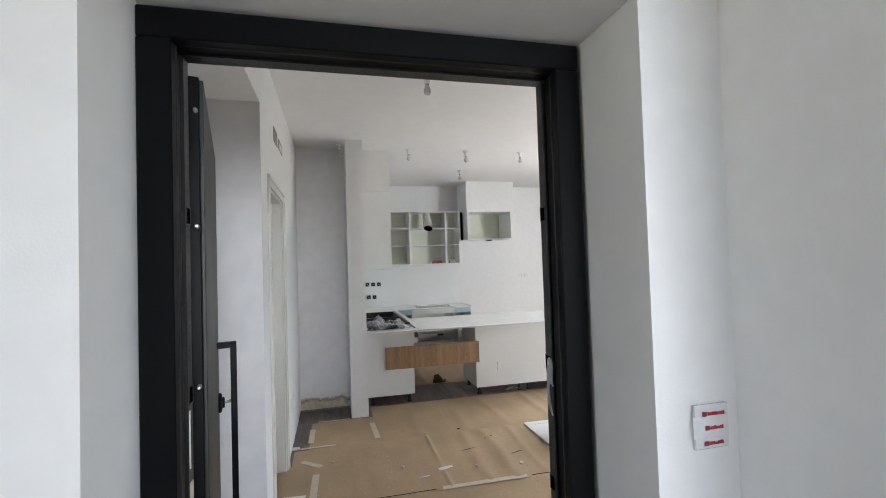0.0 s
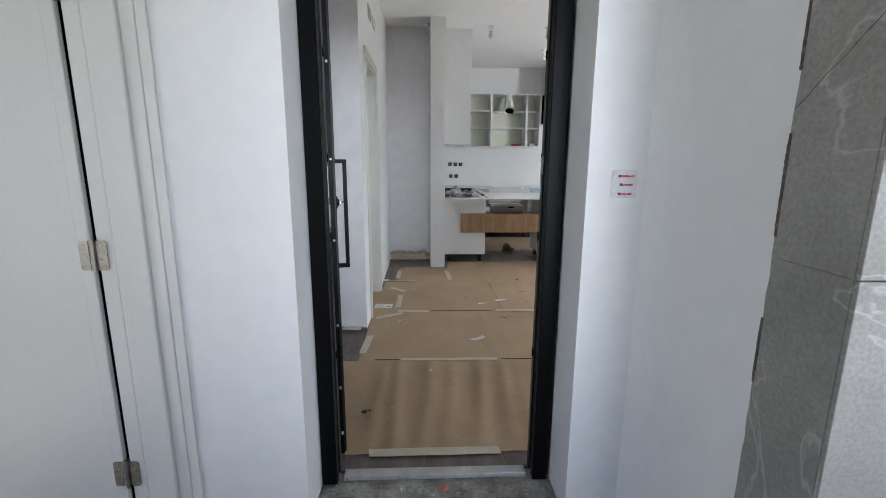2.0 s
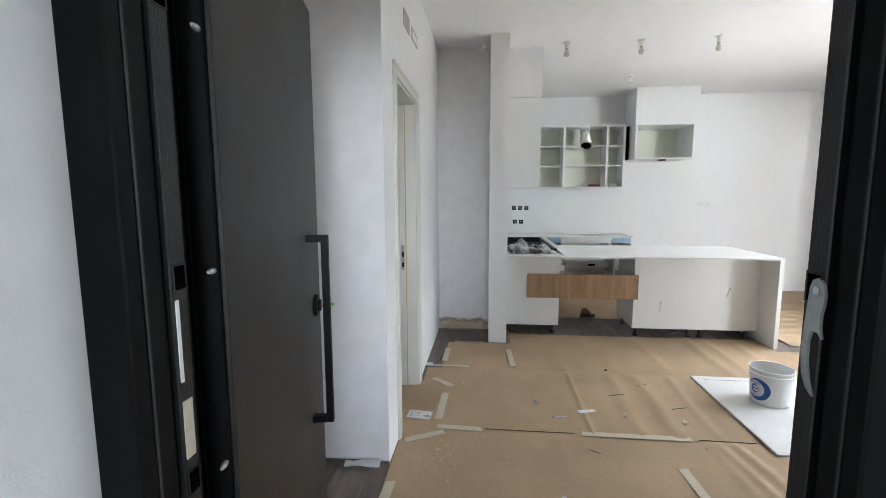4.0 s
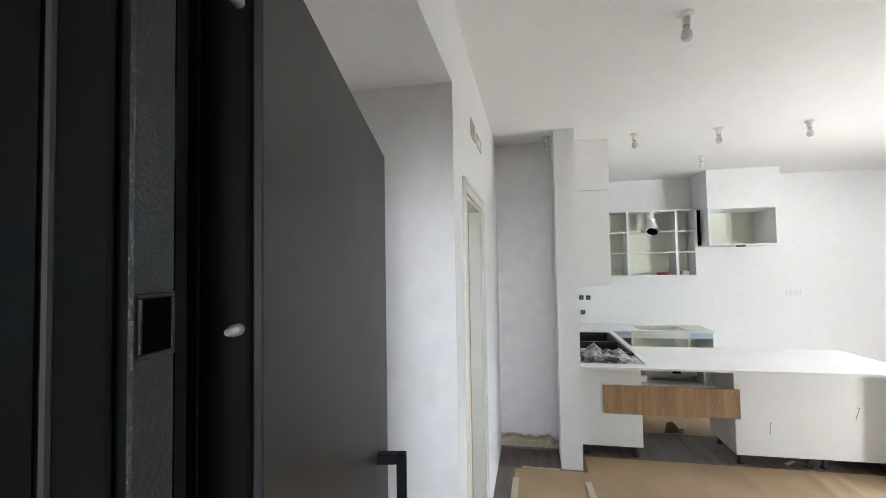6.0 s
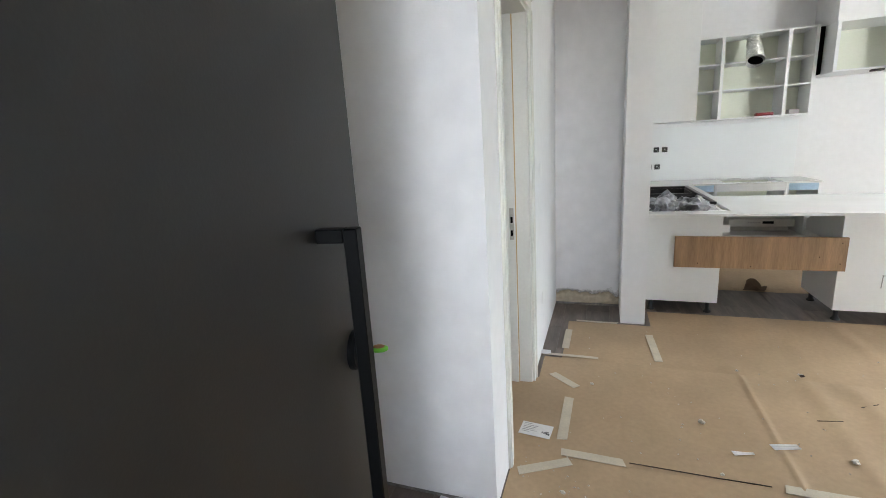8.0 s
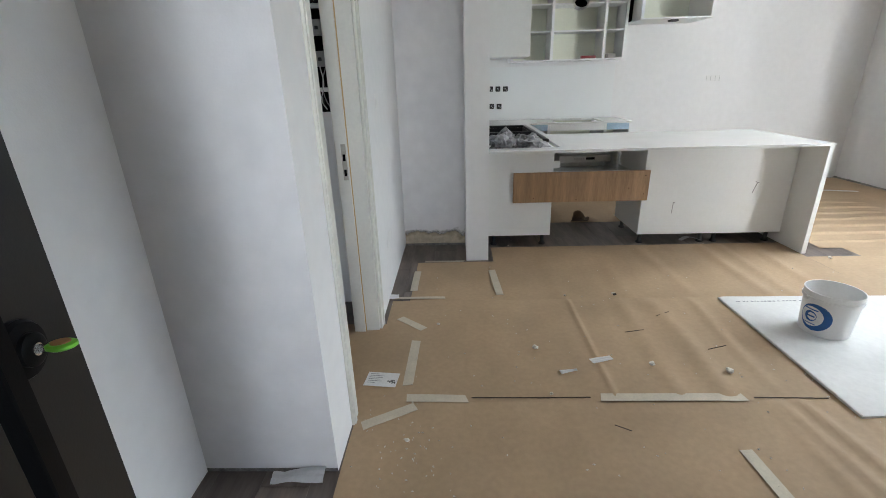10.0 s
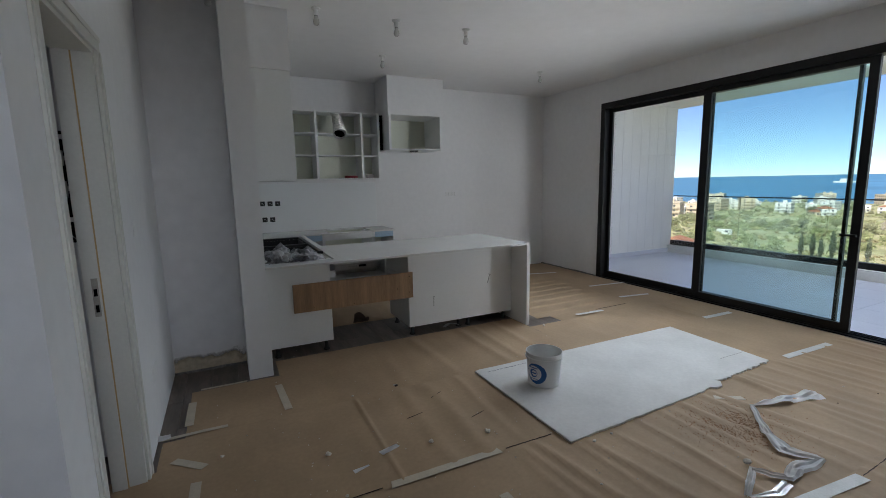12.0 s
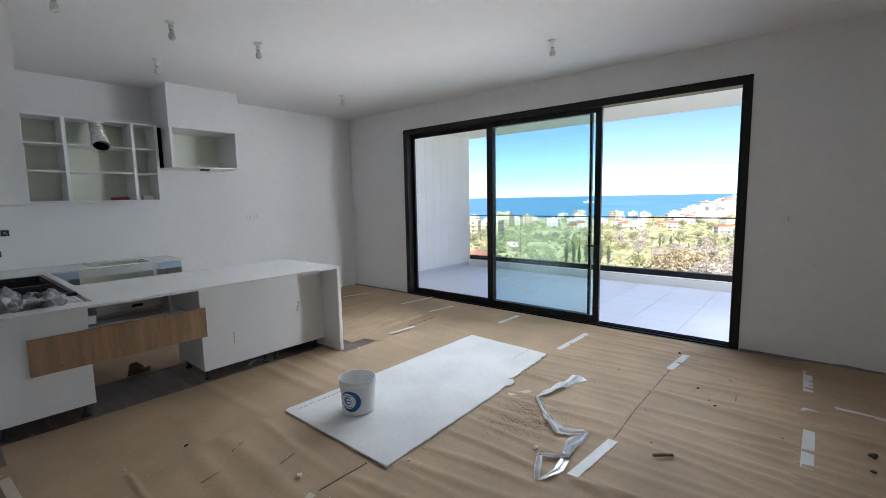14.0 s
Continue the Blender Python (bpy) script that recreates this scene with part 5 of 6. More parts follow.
for v in bm.verts:
    v.co = Vector((v.co.x * 1.2, v.co.y * 0.8, v.co.z * 0.6)) * (1 + 0.3 * noise.noise(v.co * 60)) + Vector((0.66, -0.03, 0.0))
solid("brick_fragment", bm, mat("broken_brick", (0.45, 0.20, 0.13), 0.9, vary=0.15, scale=40), "orange brick fragment before the threshold", "debris")


# thin dark slits where the paper is torn or overlaps
def slit(pts, w):
    bm = bmesh.new()
    for (xa, ya), (xb, yb) in zip(pts, pts[1:]):
        k = max(2, int(abs(xb - xa) / 0.06))
        for i in range(k):
            x0, y0 = xa + (xb - xa) * i / k, ya + (yb - ya) * i / k
            hw = w * (0.25 + 0.3 * abs(noise.noise((x0 * 9, y0, 2))))
            add_box(bm, x0, y0 - hw, 0.008, x0 + (xb - xa) / k, y0 + hw, 0.0112)
    return solid("paper_seam", bm, CHIP_DARK, "dark open seam between two paper strips", "seam", group="paper seams")


slit([(0.64, 2.226), (0.95, 2.222), (1.20, 2.224)], 0.006)
slit([(1.95, 2.214), (2.28, 2.205)], 0.006)
slit([(3.45, 1.150), (3.9, 1.165), (4.9, 1.16)], 0.005)
slit([(1.12, 1.199), (1.44, 1.190)], 0.006)
slit([(0.23, 1.205), (0.40, 1.206)], 0.010)
slit([(4.50, 4.05), (5.0, 4.06)], 0.008)
for i, (x, y, a, l) in enumerate(((1.87, 3.0, 0.5, 0.11), (2.0, 2.62, 0.3, 0.12), (1.62, 2.80, 0.2, 0.12), (1.28, 2.02, 2.6, 0.07), (4.6, 0.62, 0.1, 0.10), (4.95, 0.70, 0.6, 0.06))):
    bm = B((-l / 2, -0.0025, 0, l / 2, 0.0025, 0.003))
    bmesh.ops.transform(bm, matrix=Matrix.Translation((x, y, 0.013)) @ Matrix.Rotation(a, 4, "Z"), verts=bm.verts)
    solid("wood_splinter", bev(bm, 0.001), CHIP_DARK, "thin dark splinter on the paper", "debris", group="splinters")
bm = bmesh.new()
add_cyl(bm, (3.395, 0.895, 0.0225), (3.47, 0.803, 0.0225), 0.0095, n=14)
solid("wood_dowel", bm, mat("brown_dowel", (0.22, 0.13, 0.07), 0.7, vary=0.15, scale=30), "short brown wooden dowel on the paper", "dowel", smooth=True)

# printed leaflet
lf = thing("leaflet", (0.19, 2.365, 0.0125), "white printed delivery leaflet lying on the paper", "paper", turn=-6)
part("sheet", B((-0.082, -0.055, 0.0, 0.082, 0.055, 0.0012)), mat("leaflet_paper", (0.74, 0.74, 0.73), 0.7, vary=0.02), lf, local=True)
bm = bmesh.new()
for i in range(6):
    add_box(bm, -0.07, 0.040 - i * 0.014, 0.0013, -0.07 + (0.05, 0.075, 0.07, 0.06, 0.075, 0.04)[i], 0.043 - i * 0.014, 0.0016)
part("print", bm, mat("grey_print", (0.25, 0.25, 0.26), 0.8), lf, "grey bars of unreadable print", local=True)
bm = bmesh.new()
rr = random.Random(2)
for i in range(7):
    for j in range(5):
        if rr.random() < 0.55:
            add_box(bm, 0.032 + i * 0.006, -0.030 + j * 0.006, 0.0013, 0.0375 + i * 0.006, -0.0245 + j * 0.006, 0.0016)
part("print_block", bm, mat("dark_print", (0.12, 0.12, 0.12), 0.8), lf, "dark speckled print block", local=True)

# plastic film: a long torn strip and small scraps
FILM = mat("milky_plastic_film", (0.82, 0.83, 0.85), 0.3, vary=0.04, scale=9, fine=50, fine_vary=0.03, bump=0.12, bump_scale=25, transmission=0.45)


def film(name, pts, widths, label, seed, lift=0.02):
    bm = bmesh.new()
    rows = []
    k = 10
    pv = [Vector(p) for p in pts]
    for s in range(len(pv) - 1):
        for i in range(k + (1 if s == len(pv) - 2 else 0)):
            t = i / k
            c = pv[s].lerp(pv[s + 1], t)
            d = (pv[s + 1] - pv[s]).normalized()
            if s and t < 0.5:
                d = (d * (0.5 + t) + (pv[s] - pv[s - 1]).normalized() * (0.5 - t)).normalized()
            n = Vector((-d.y, d.x))
            w = widths[s] * (1 - t) + widths[s + 1] * t
            row = []
            for j in range(7):
                u = j / 6 - 0.5
                q = c + n * (u * w * (1 + 0.35 * noise.noise((c.x * 9, c.y * 9, seed))))
                z = 0.014 + lift * abs(noise.noise((q.x * 7, q.y * 7, seed))) * 1.3 + lift * 0.7 * abs((u * 2.3 + s * 0.37 + 0.5) % 1.0 - 0.5)
                row.append(bm.verts.new((q.x, q.y, z)))
            rows.append(row)
    for a, b in zip(rows, rows[1:]):
        for i in range(6):
            bm.faces.new((a[i], a[i + 1], b[i + 1], b[i]))
    ob = solid(name, bm, FILM, label, "plastic film")
    return ob


film("plastic_film", [(4.24, 1.70), (3.95, 1.77), (3.68, 1.825), (3.43, 1.61), (3.32, 1.45), (3.39, 1.31), (3.17, 1.325), (3.06, 1.30), (2.98, 1.43), (2.75, 1.325)],
     [0.11, 0.085, 0.03, 0.05, 0.10, 0.06, 0.08, 0.05, 0.04, 0.03], "long torn strip of milky plastic film on the paper", 3.0, 0.034)
film("plastic_scrap", [(3.03, 1.29), (2.90, 1.27), (2.76, 1.32)], [0.05, 0.045, 0.02], "folded end of milky plastic film", 12.0, 0.02)
film("plastic_scrap", [(1.28, 2.50), (1.40, 2.535)], [0.045, 0.035], "small scrap of clear plastic on the paper", 5.0, 0.005)
film("plastic_scrap", [(1.10, 2.41), (1.19, 2.43)], [0.03, 0.02], "small scrap of clear plastic on the paper", 6.0, 0.005)
film("plastic_scrap", [(-0.14, 1.76), (0.06, 1.775)], [0.06, 0.07], "clear plastic scrap against the plaster wall", 7.0, 0.02)
tape(3.76, 1.93, 3.60, 2.03, TAPE, 0.05)
film("plastic_scrap", [(0.93, 1.50), (1.05, 1.58)], [0.035, 0.045], "twisted white scrap on the paper", 9.0, 0.02)
film("plastic_scrap", [(0.10, 3.28), (0.17, 3.29)], [0.06, 0.06], "small white scrap beside the tape", 10.0, 0.01)
film("plastic_scrap", [(2.60, 4.34), (2.70, 4.40), (2.78, 4.33)], [0.03, 0.05, 0.03], "white plastic strip under the island", 11.0, 0.02)

# rough grey mortar line at the foot of the walls, left before skirting
MORTAR = mat("grey_mortar_joint", (0.22, 0.21, 0.20), 0.95, vary=0.2, scale=20, fine=80, fine_vary=0.1, bump=0.5)


def mortar(x0, y0, x1, y1, label="rough grey gap at the wall foot"):
    bm = bmesh.new()
    a, b = Vector((x0, y0)), Vector((x1, y1))
    k = int((b - a).length / 0.04)
    n = Vector((-(b - a).y, (b - a).x)).normalized()
    rows = []
    for i in range(k + 1):
        c = a + (b - a) * i / k
        h = 0.016 + 0.016 * max(0, noise.noise((c.x * 5, c.y * 5, 3)))
        w = 0.010 + 0.008 * noise.noise((c.x * 7, c.y * 7, 8))
        rows.append([bm.verts.new((*c, 0.0)), bm.verts.new((*c, h)), bm.verts.new((*(c + n * w), h * 0.7)), bm.verts.new((*(c + n * (w + 0.006)), 0.0))])
    for p, q in zip(rows, rows[1:]):
        for i in range(3):
            bm.faces.new((p[i], p[i + 1], q[i + 1], q[i]))
    return solid("baseboard_gap", bm, MORTAR, label, "mortar", "structure")


mortar(-0.42, 1.8095, XL, 1.8095)
mortar(XW - 0.0005, -0.3, XW - 0.0005, WY0 - 0.01)
mortar(XW - 0.0005, WY1 + 0.01, XW - 0.0005, YK)
mortar(0.66, 4.3795, XL, 4.3795)
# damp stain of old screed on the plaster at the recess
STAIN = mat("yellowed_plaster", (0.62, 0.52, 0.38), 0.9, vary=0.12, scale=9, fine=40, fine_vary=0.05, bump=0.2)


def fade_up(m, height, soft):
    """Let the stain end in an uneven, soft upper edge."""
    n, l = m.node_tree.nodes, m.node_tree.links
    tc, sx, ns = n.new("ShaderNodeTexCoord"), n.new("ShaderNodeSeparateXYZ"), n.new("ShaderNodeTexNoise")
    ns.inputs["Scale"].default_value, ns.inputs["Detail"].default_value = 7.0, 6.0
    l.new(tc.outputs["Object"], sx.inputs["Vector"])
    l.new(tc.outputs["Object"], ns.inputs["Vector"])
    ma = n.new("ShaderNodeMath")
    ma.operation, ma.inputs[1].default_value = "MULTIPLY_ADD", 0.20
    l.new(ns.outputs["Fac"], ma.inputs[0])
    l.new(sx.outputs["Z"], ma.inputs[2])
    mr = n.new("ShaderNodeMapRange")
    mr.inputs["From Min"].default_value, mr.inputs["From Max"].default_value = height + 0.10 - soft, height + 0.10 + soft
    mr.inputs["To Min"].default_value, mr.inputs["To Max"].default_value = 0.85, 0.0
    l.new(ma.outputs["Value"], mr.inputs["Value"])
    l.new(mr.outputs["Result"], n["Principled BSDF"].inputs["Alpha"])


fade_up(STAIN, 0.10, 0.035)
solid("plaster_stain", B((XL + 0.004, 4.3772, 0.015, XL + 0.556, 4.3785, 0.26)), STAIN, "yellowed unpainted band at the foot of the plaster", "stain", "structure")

# balcony finish
bt = bpy.data.objects["balcony_floor"]
tile_me = mesh_of("tile", bev(B((0, 0, 0, 0.597, 0.597, 0.013)), 0.0015), BALCONY_TILE)
for i in range(5):
    for j in range(14):
        o = new("tile", tile_me)
        o.parent = bt
        o.matrix_basis = Matrix.Translation(Vector((XW + 0.155 + i * 0.6, -1.59 + j * 0.6, -0.0345)) - bt.location)
for i in range(12):
    x = XW + 0.30 + i * 0.245
    r = new("rib", mesh_of("rib", bev(B((x, 6.6165, 0.07, x + 0.03, 6.6197, 2.99)), 0.001), RENDER_WHITE))
    r.parent = bpy.data.objects["wall_balcony"]
    r.matrix_parent_inverse = Matrix.Translation(-bpy.data.objects["wall_balcony"].location)
solid("baseboard", bev(B((XW + 0.26, 6.596, -0.020, BX - 0.055, 6.605, 0.065)), 0.001), BALCONY_TILE, "pale grey tile skirting on the balcony", "baseboard", "structure")
solid("blue_label", B((6.62, 6.592, 0.075, 6.72, 6.5955, 0.16)), mat("cyan_label", (0.05, 0.40, 0.62), 0.5, vary=0.03), "small cyan label near the balcony floor", "label")

# laminate planks
fl = bpy.data.objects["floor"]
plank_meshes = {}


def plank(x, y, w, l):
    key = (round(w, 2), round(l, 2))
    if key not in plank_meshes:
        plank_meshes[key] = mesh_of("plank", bev(B((0, 0, 0, w - 0.0012, l - 0.0012, 0.0095)), 0.0008), LAMINATE)
    o = new("plank", plank_meshes[key])
    o.parent = fl
    o.matrix_basis = Matrix.Translation(Vector((x, y, -0.0098)) - fl.location)


pw, pl = 0.19, 1.24
for i in range(36):
    x = -0.75 + i * pw
    y = 0.088 if x < 1.5 else -0.84
    l = (0.41, 0.83, 1.24)[i * 2 % 3]
    w = min(pw, XW - x)
    while y < YK - 0.02 and w > 0.02:
        plank(x, y, w, min(l, YK - y))
        y += l
        l = pl

# ---------------------------------------------------------------- the view: valley, town and sea
EARTH = mat("dry_green_ground", (0.41, 0.38, 0.22), 0.95, vary=0.3, scale=0.035, fine=0.35, fine_vary=0.16, dark=(0.29, 0.32, 0.16))
SEA = mat("sea_water", (0.09, 0.25, 0.43), 0.6, vary=0.10, scale=0.003, fine=0.03, fine_vary=0.04)
PROFILE = ((0, -15.0), (60, -18.0), (120, -20.5), (200, -24.0), (350, -29.5), (600, -35.0), (900, -39.0), (1010, -42.0))


def ground_z(x, y):
    r, a = math.hypot(x, y), math.degrees(math.atan2(y, x))
    z = np.interp(r, [p[0] for p in PROFILE], [p[1] for p in PROFILE])
    z += 7.5 * math.exp(-((a - 38) / 7) ** 2 - ((r - 210) / 90) ** 2)
    z += 31 / (1 + math.exp((a - 10.2) / 1.5)) * math.exp(-((r - 860) / 120) ** 2)
    z += 1.2 * noise.noise((x * 0.02, y * 0.02, 0)) + 0.5 * noise.noise((x * 0.07, y * 0.07, 3))
    return float(z)


bm = bmesh.new()
rows = []
for i in range(64):
    r = 12 * (1010 / 12) ** (i / 63)
    rows.append([])
    for j in range(72):
        a = radians(-62 + 130 * j / 71)
        x, y = r * math.cos(a), r * math.sin(a)
        rows[-1].append(bm.verts.new((x + 6, y, ground_z(x, y))))
for p, q in zip(rows, rows[1:]):
    for j in range(71):
        bm.faces.new((p[j], p[j + 1], q[j + 1], q[j]))
g = solid("ground", bm, EARTH, "green and straw-coloured valley falling to the coast", "ground", "structure")
for p in g.data.polygons:
    p.use_smooth = True
bm = bmesh.new()
bm.faces.new([bm.verts.new(v) for v in ((500, -4800, -40.5), (4900, -4800, 3.0), (4900, 4900, 3.0), (500, 4900, -40.5))])
solid("sea", bm, SEA, "calm blue sea reaching the horizon", "sea", "structure")


def at(r, a):
    x, y = r * math.cos(radians(a)), r * math.sin(radians(a))
    return Vector((x + 6, y, ground_z(x, y)))


# leaves and trees
def leaf_mat(name, c, vary=0.35):
    return mat(name, c, 0.8, vary=vary, scale=0.5, fine=3.0, fine_vary=0.2, random_obj=0.12)


# leaf colours are lifted above real foliage, with distance haze put into them
OLIVE, SCRUB, CYPRESS, TAN, GREY = (leaf_mat("olive_leaves", (0.38, 0.39, 0.24), 0.22), leaf_mat("bright_scrub_leaves", (0.38, 0.41, 0.21), 0.22), leaf_mat("cypress_leaves", (0.17, 0.20, 0.13), 0.25),
                                    leaf_mat("straw_brown_leaves", (0.60, 0.50, 0.31)), leaf_mat("bare_grey_twigs", (0.60, 0.53, 0.46)))
BARK = mat("grey_brown_bark", (0.16, 0.12, 0.09), 0.9, vary=0.2, scale=2, fine=12, fine_vary=0.1)


def crown(bm, rr, n, shape, leaf):
    """Many small leaf clumps filling an uneven outline."""
    made = 0
    while made < n:
        p = Vector((rr.uniform(-1, 1), rr.uniform(-1, 1), rr.uniform(-1, 1)))
        if p.length > 1 or p.length < 0.45:
            continue
        k = 0.78 + 0.42 * noise.noise(p.normalized() * 2.4 + Vector((n, 0, 0)))
        if noise.noise(p * 3.2 + Vector((0, n, 5))) < -0.18:
            continue
        c = shape(p * k)
        s = leaf * rr.uniform(0.6, 1.3)
        u = Vector((rr.gauss(0, 1), rr.gauss(0, 1), rr.gauss(0, 0.7))).normalized()
        v = u.orthogonal().normalized()
        w = u.cross(v)
        vs = [bm.verts.new(c + (v * a + w * b + u * h) * s) for a, b, h in ((1, 0, 0), (0, 0.7, 0.25), (-0.8, 0.1, -0.1), (-0.1, -0.8, 0.2))]
        bm.faces.new(vs)
        made += 1


def tree(name, label, seed, h, rx, rz, m, n, leaf, trunk=0.18, base=None):
    rr = random.Random(seed)
    t = thing(name, (0, 0, 0), label, "tree", group=name + "s in the valley")
    base = h - 2 * rz if base is None else base
    bm = bmesh.new()
    add_cyl(bm, (0, 0, -0.6), (0.1, 0.05, base + rz * 0.5), trunk, trunk * 0.5, n=7)
    for i in range(5):
        a = i * 1.257 + rr.uniform(-0.3, 0.3)
        add_cyl(bm, (0.05, 0.02, base * 0.8 + 0.1 * i), (math.cos(a) * rx * 0.55, math.sin(a) * rx * 0.55, base + rz * rr.uniform(0.7, 1.3)), trunk * 0.45, trunk * 0.12, n=5)
    part("trunk", bm, BARK, t, local=True)
    bm = bmesh.new()
    crown(bm, rr, n, lambda p: Vector((p.x * rx, p.y * rx, base + rz + p.z * rz)), leaf)
    part("crown", bm, m, t, local=True)
    return t


protos = {
    "olive": tree("olive_tree", "grey-green olive tree with an open crown", 1, 5.5, 3.0, 2.1, OLIVE, 900, 0.34),
    "bush": tree("green_bush", "bright green spreading bush", 2, 2.6, 2.2, 1.3, SCRUB, 420, 0.30, 0.08, 0.1),
    "cypress": tree("cypress_tree", "slim dark green cypress tree", 3, 9.0, 0.85, 4.3, CYPRESS, 620, 0.26, 0.15),
    "tan": tree("bare_spring_tree", "wide straw-brown tree coming into leaf", 4, 9.0, 6.0, 3.8, TAN, 3600, 0.36, 0.30),
    "grey": tree("leafless_tree", "greyish leafless tree with fine twigs", 5, 7.0, 3.6, 3.0, GREY, 900, 0.22, 0.2),
}
placed = set()


def plant(kind, r, a, s=1.0):
    p = at(r, a)
    m = Matrix.Translation(p - Vector((0, 0, 0.15))) @ Matrix.Rotation(r * 1.7 + a, 4, "Z") @ Matrix.Diagonal((s, s, s * (0.9 + 0.2 * ((r * 7.3) % 1)), 1))
    ob = protos[kind]
    if kind not in placed:
        placed.add(kind)
        ob.matrix_basis = m
    else:
        copy_thing(ob, m @ Matrix.Diagonal((*(1 / c for c in ob.scale), 1)))


rr = random.Random(77)
plant("tan", 105, 13.5, 1.0), plant("tan", 112, 10.6, 0.9), plant("tan", 150, 12.0, 0.9)
for i in range(7):
    plant("cypress", 150 + rr.uniform(-5, 5), 25.6 - i * 0.85 + rr.uniform(-0.2, 0.2), rr.uniform(0.8, 1.05))
for i in range(4):
    plant("cypress", 240 + rr.uniform(-30, 30), rr.uniform(8, 20), 0.9)
for i in range(14):
    plant("grey", rr.uniform(95, 190), rr.uniform(4.0, 11.0), rr.uniform(0.8, 1.2))
for i in range(14):
    plant("grey", rr.uniform(150, 330), rr.uniform(6, 20), rr.uniform(0.8, 1.2))
for i in range(20):
    plant("olive", rr.uniform(190, 420), rr.uniform(4, 37), rr.uniform(0.7, 1.25))
for i in range(30):
    plant("olive", rr.uniform(420, 820), rr.uniform(4, 37), rr.uniform(0.9, 1.6))
for i in range(34):
    plant("bush", rr.uniform(120, 300), rr.uniform(20, 38), rr.uniform(0.8, 1.8))
for i in range(22):
    plant("bush", rr.uniform(120, 420), rr.uniform(5, 38), rr.uniform(0.8, 1.6))

# low scrub that covers the slopes: more plants than could be counted
DRY_SCRUB = leaf_mat("dry_yellow_scrub", (0.48, 0.43, 0.24))


def scrub(name, label, m, seed, count, r0, r1, a0, a1, s0, s1):
    rng = np.random.default_rng(seed)
    verts, faces = [], []
    for k in range(count):
        r = r0 * (r1 / r0) ** rng.random()
        a = rng.uniform(a0, a1)
        x, y = r * math.cos(radians(a)), r * math.sin(radians(a))
        if noise.noise((x * 0.025, y * 0.025, seed)) < -0.12:
            continue
        z = ground_z(x, y)
        s = rng.uniform(s0, s1) * (0.8 + r / 500)
        for q in range(34):
            d = rng.normal(size=3)
            d /= np.linalg.norm(d)
            c = np.array((x + 6, y, z + 0.25 * s)) + d * s * np.array((1, 1, 0.7)) * rng.uniform(0.5, 1.0) * (0.8 + 0.4 * math.sin(3 * d[0] + k))
            u, v = rng.normal(size=3), rng.normal(size=3)
            h = 0.34 * s
            i = len(verts)
            verts += [c + u * h * 0.5, c + v * h * 0.5, c - u * h * 0.4, c - v * h * 0.45]
            faces.append((i, i + 1, i + 2, i + 3))
    me = bpy.data.meshes.new(name)
    me.from_pydata([tuple(p) for p in verts], [], faces)
    me.materials.append(m)
    tagged(new(name, me), label, "scrub", kind="stuff")


scrub("scrub", "pale green scrub covering the valley slopes", SCRUB, 21, 1500, 70, 620, 2, 40, 0.6, 1.7)
scrub("scrub", "dry yellow scrub and grass tufts on the slopes", DRY_SCRUB, 22, 1700, 70, 620, 2, 40, 0.5, 1.5)
scrub("scrub", "bare greyish thicket below the building", GREY, 23, 600, 85, 260, 2, 15, 0.9, 2.2)
scrub("scrub", "olive-green groves between the houses", OLIVE, 24, 800, 260, 900, 2, 40, 0.8, 2.0)

# houses
HOUSE_WHITE = mat("white_house_render", (0.74, 0.72, 0.69), 0.85, vary=0.05, scale=0.3, fine=2, fine_vary=0.03, random_obj=0.08)
HOUSE_CREAM = mat("cream_house_render", (0.62, 0.53, 0.40), 0.85, vary=0.06, scale=0.3, fine=2, fine_vary=0.03, random_obj=0.08)
ROOF_TILE = mat("terracotta_roof_tiles", (0.36, 0.17, 0.10), 0.85, vary=0.15, scale=0.6, fine=5, fine_vary=0.1)
WIN_DARK = mat("dark_window_glass", (0.05, 0.06, 0.075), 0.2, vary=0.05)


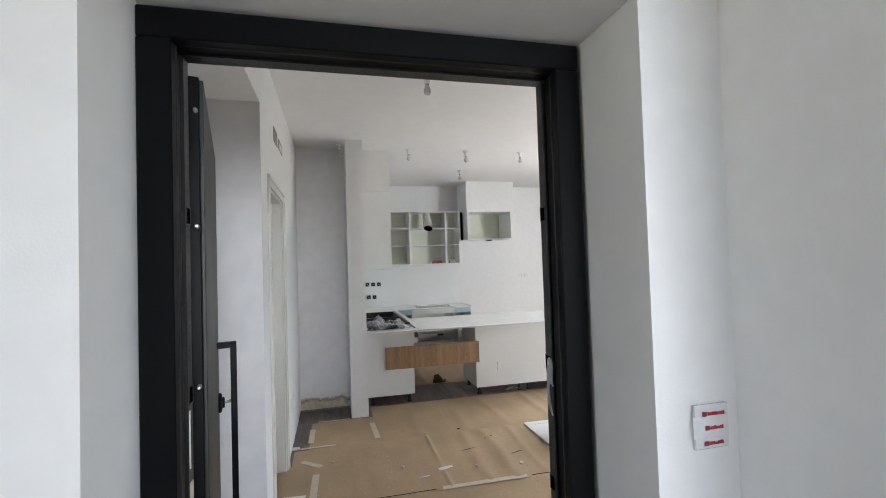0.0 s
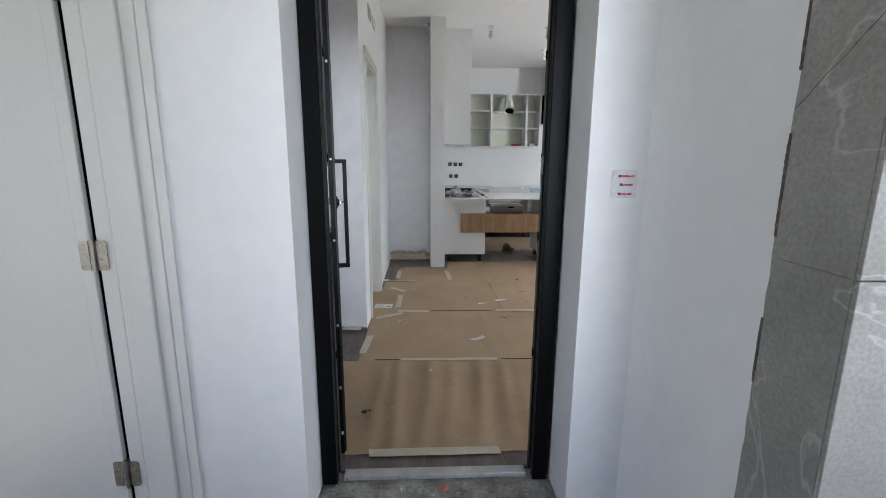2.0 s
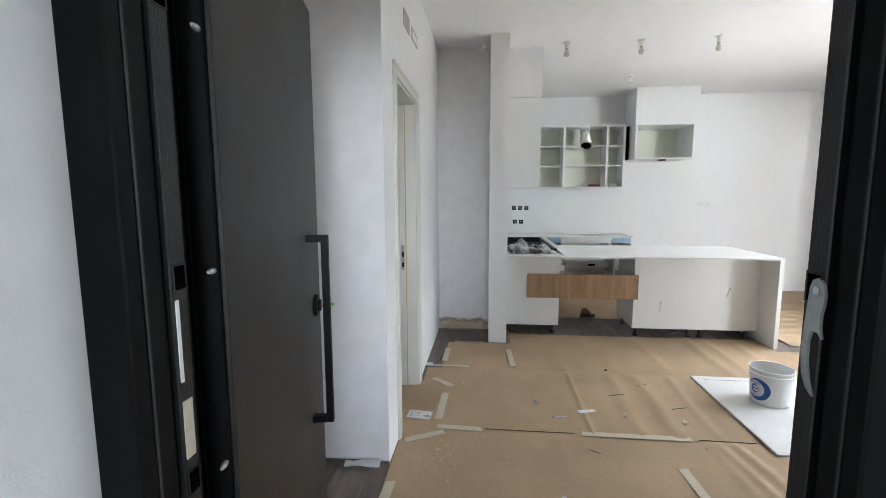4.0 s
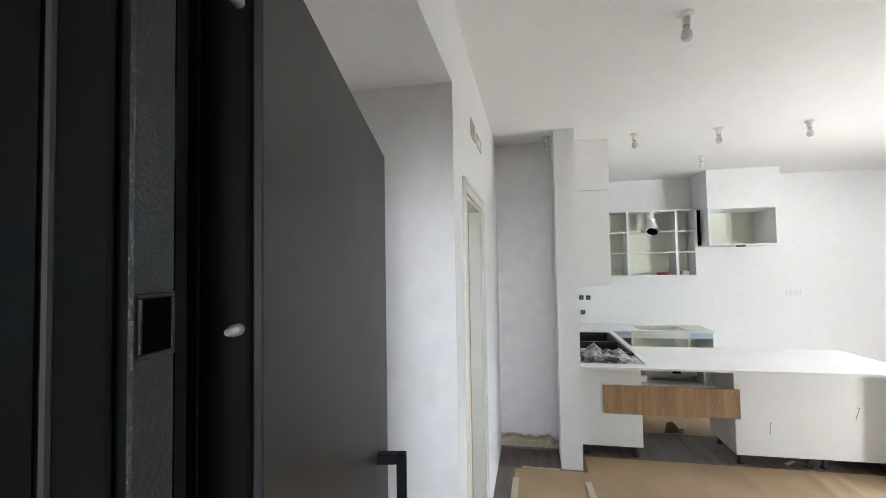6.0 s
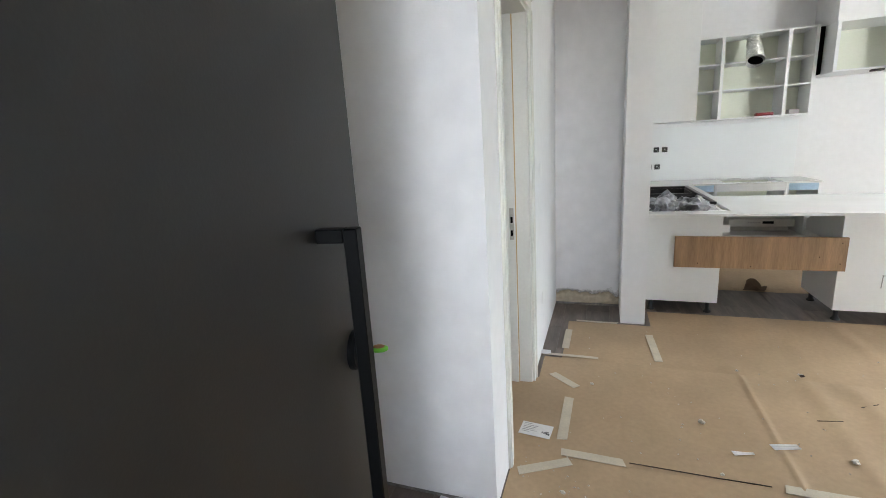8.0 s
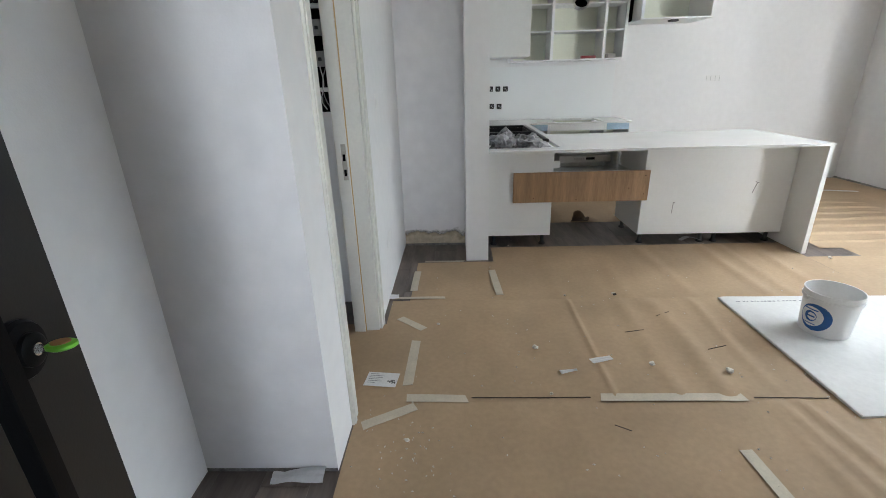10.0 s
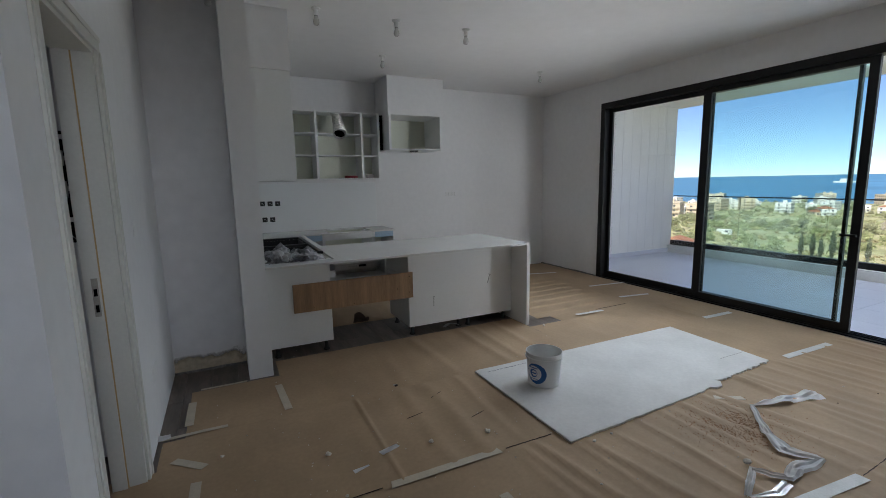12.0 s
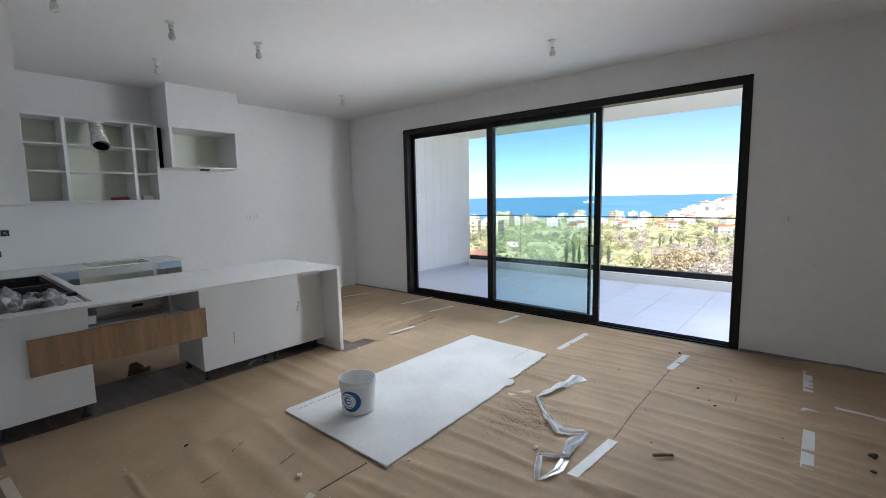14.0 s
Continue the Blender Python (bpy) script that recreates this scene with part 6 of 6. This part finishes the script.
def house(name, w, d, storeys, m, roof, label):
    h = thing(name, (0, 0, 0), label, "house", group="houses in the valley")
    hh = storeys * 3.0 + 0.3
    part("wall", B((-w / 2, -d / 2, -2.5, w / 2, d / 2, hh)), m, h, local=True)
    if roof == "flat":
        part("roof", B((-w / 2 - 0.15, -d / 2 - 0.15, hh + 0.01, w / 2 + 0.15, d / 2 + 0.15, hh + 0.5)), m, h, local=True)
        part("stair_head", B((-1.6, -1.6, hh + 0.51, 1.4, 1.4, hh + 2.6)), m, h, local=True)
    else:
        bm = bmesh.new()
        a = [bm.verts.new((sx * (w / 2 + 0.4), sy * (d / 2 + 0.4), hh + 0.01)) for sx, sy in ((-1, -1), (1, -1), (1, 1), (-1, 1))]
        b = [bm.verts.new((-w / 4, 0, hh + 2.0)), bm.verts.new((w / 4, 0, hh + 2.0))]
        for f in ((a[0], a[1], b[1], b[0]), (a[2], a[3], b[0], b[1]), (a[1], a[2], b[1]), (a[3], a[0], b[0]), (a[3], a[2], a[1], a[0])):
            bm.faces.new(f)
        part("roof", bm, ROOF_TILE, h, "terracotta tiled roof", local=True)
    nw = max(2, int(w / 3.2))
    for s in range(storeys):
        z = 0.9 + 3.0 * s
        for i in range(nw):
            x = -w / 2 + (i + 0.5) * w / nw
            for sy in (-1, 1):
                y0, y1 = sorted((sy * d / 2, sy * (d / 2 + 0.06)))
                part("window", B((x - 0.65, y0, z, x + 0.65, y1, z + 1.4)), WIN_DARK, h, local=True)
        for sx in (-1, 1):
            for y in (-d / 4, d / 4):
                x0, x1 = sorted((sx * w / 2, sx * (w / 2 + 0.06)))
                part("window", B((x0, y - 0.7, z, x1, y + 0.7, z + 1.4)), WIN_DARK, h, local=True)
        if storeys > 1 and s:
            part("balcony", B((-w / 2 - 1.3, -d / 2 + 0.6, 3.0 * s + 0.1, -w / 2 - 0.01, d / 2 - 0.6, 3.0 * s + 1.1)), m, h, local=True)
    return h


hp = [house("villa", 11, 9, 2, HOUSE_WHITE, "flat", "white two-storey villa with a flat roof"), house("villa", 13, 10, 2, HOUSE_WHITE, "tile", "white villa with a terracotta roof"),
      house("apartment_block", 22, 13, 4, HOUSE_CREAM, "flat", "cream four-storey apartment block with balconies"), house("bungalow", 12, 9, 1, HOUSE_CREAM, "tile", "cream bungalow with a tiled roof"),
      house("apartment_block", 18, 12, 3, HOUSE_WHITE, "flat", "white three-storey apartment block")]
used = set()


def settle(k, r, a, turn, s=1.0):
    m = Matrix.Translation(at(r, a)) @ Matrix.Rotation(turn, 4, "Z")
    if k in used:
        copy_thing(hp[k], m)
    else:
        used.add(k)
        hp[k].matrix_basis = m


settle(2, 330, 37.2, 0.5), settle(2, 370, 34.2, 0.35), settle(4, 390, 36.0, 0.2)
settle(3, 120, 37.6, 0.3)
settle(4, 520, 26.5, 0.3), settle(1, 420, 8.0, 0.4), settle(1, 560, 19.0, 0.2), settle(0, 480, 17.2, 0.3), settle(4, 640, 18.6, 0.3), settle(0, 380, 6.2, 0.4)
for i in range(30):                                     # along the coast
    settle(rr.choice((0, 1, 4, 0, 4, 2)), rr.uniform(560, 930), rr.uniform(9, 37), rr.uniform(0, 0.9))
for i in range(62):                                     # town on the headland
    settle(rr.choice((0, 1, 4, 0, 4)), rr.uniform(700, 890), rr.uniform(3.5, 13.0) if i % 3 else rr.uniform(3.5, 9.0), rr.uniform(0, 1.2))
for i in range(12):
    settle(rr.choice((0, 1, 3)), rr.uniform(470, 640), rr.uniform(5, 24), rr.uniform(0, 0.9))

# a parked van on the slope and a ship at sea
vn = thing("parked_van", tuple(at(190, 32.2)), "white van parked on the slope", "van")
c = at(190, 32.2)
part("body", bev(B((c.x - 0.95, c.y - 2.4, c.z + 0.4, c.x + 0.95, c.y + 2.4, c.z + 2.3)), 0.15), HOUSE_WHITE, vn)
for dy in (-1.5, 1.5):
    for dx in (-0.9, 0.9):
        bm = bmesh.new()
        add_cyl(bm, (c.x + dx - 0.1, c.y + dy, c.z + 0.35), (c.x + dx + 0.1, c.y + dy, c.z + 0.35), 0.36, n=12)
        part("wheel", bm, FOOT_BLACK, vn)
part("windscreen", B((c.x - 0.97, c.y - 2.0, c.z + 1.35, c.x - 0.951, c.y - 0.9, c.z + 2.0)), WIN_DARK, vn)
ang = radians(21.8)
sx, sy = 2100 * math.cos(ang), 2100 * math.sin(ang)
sp = thing("ship", (sx, sy, -26.2), "low white ship far out on the sea", "ship")
sea_z = -26.2
part("hull", B((sx - 6, sy - 32, sea_z - 1, sx + 6, sy + 32, sea_z + 5)), HOUSE_WHITE, sp)
part("bridge", B((sx - 5, sy - 4, sea_z + 5.1, sx + 5, sy + 14, sea_z + 14)), HOUSE_WHITE, sp)
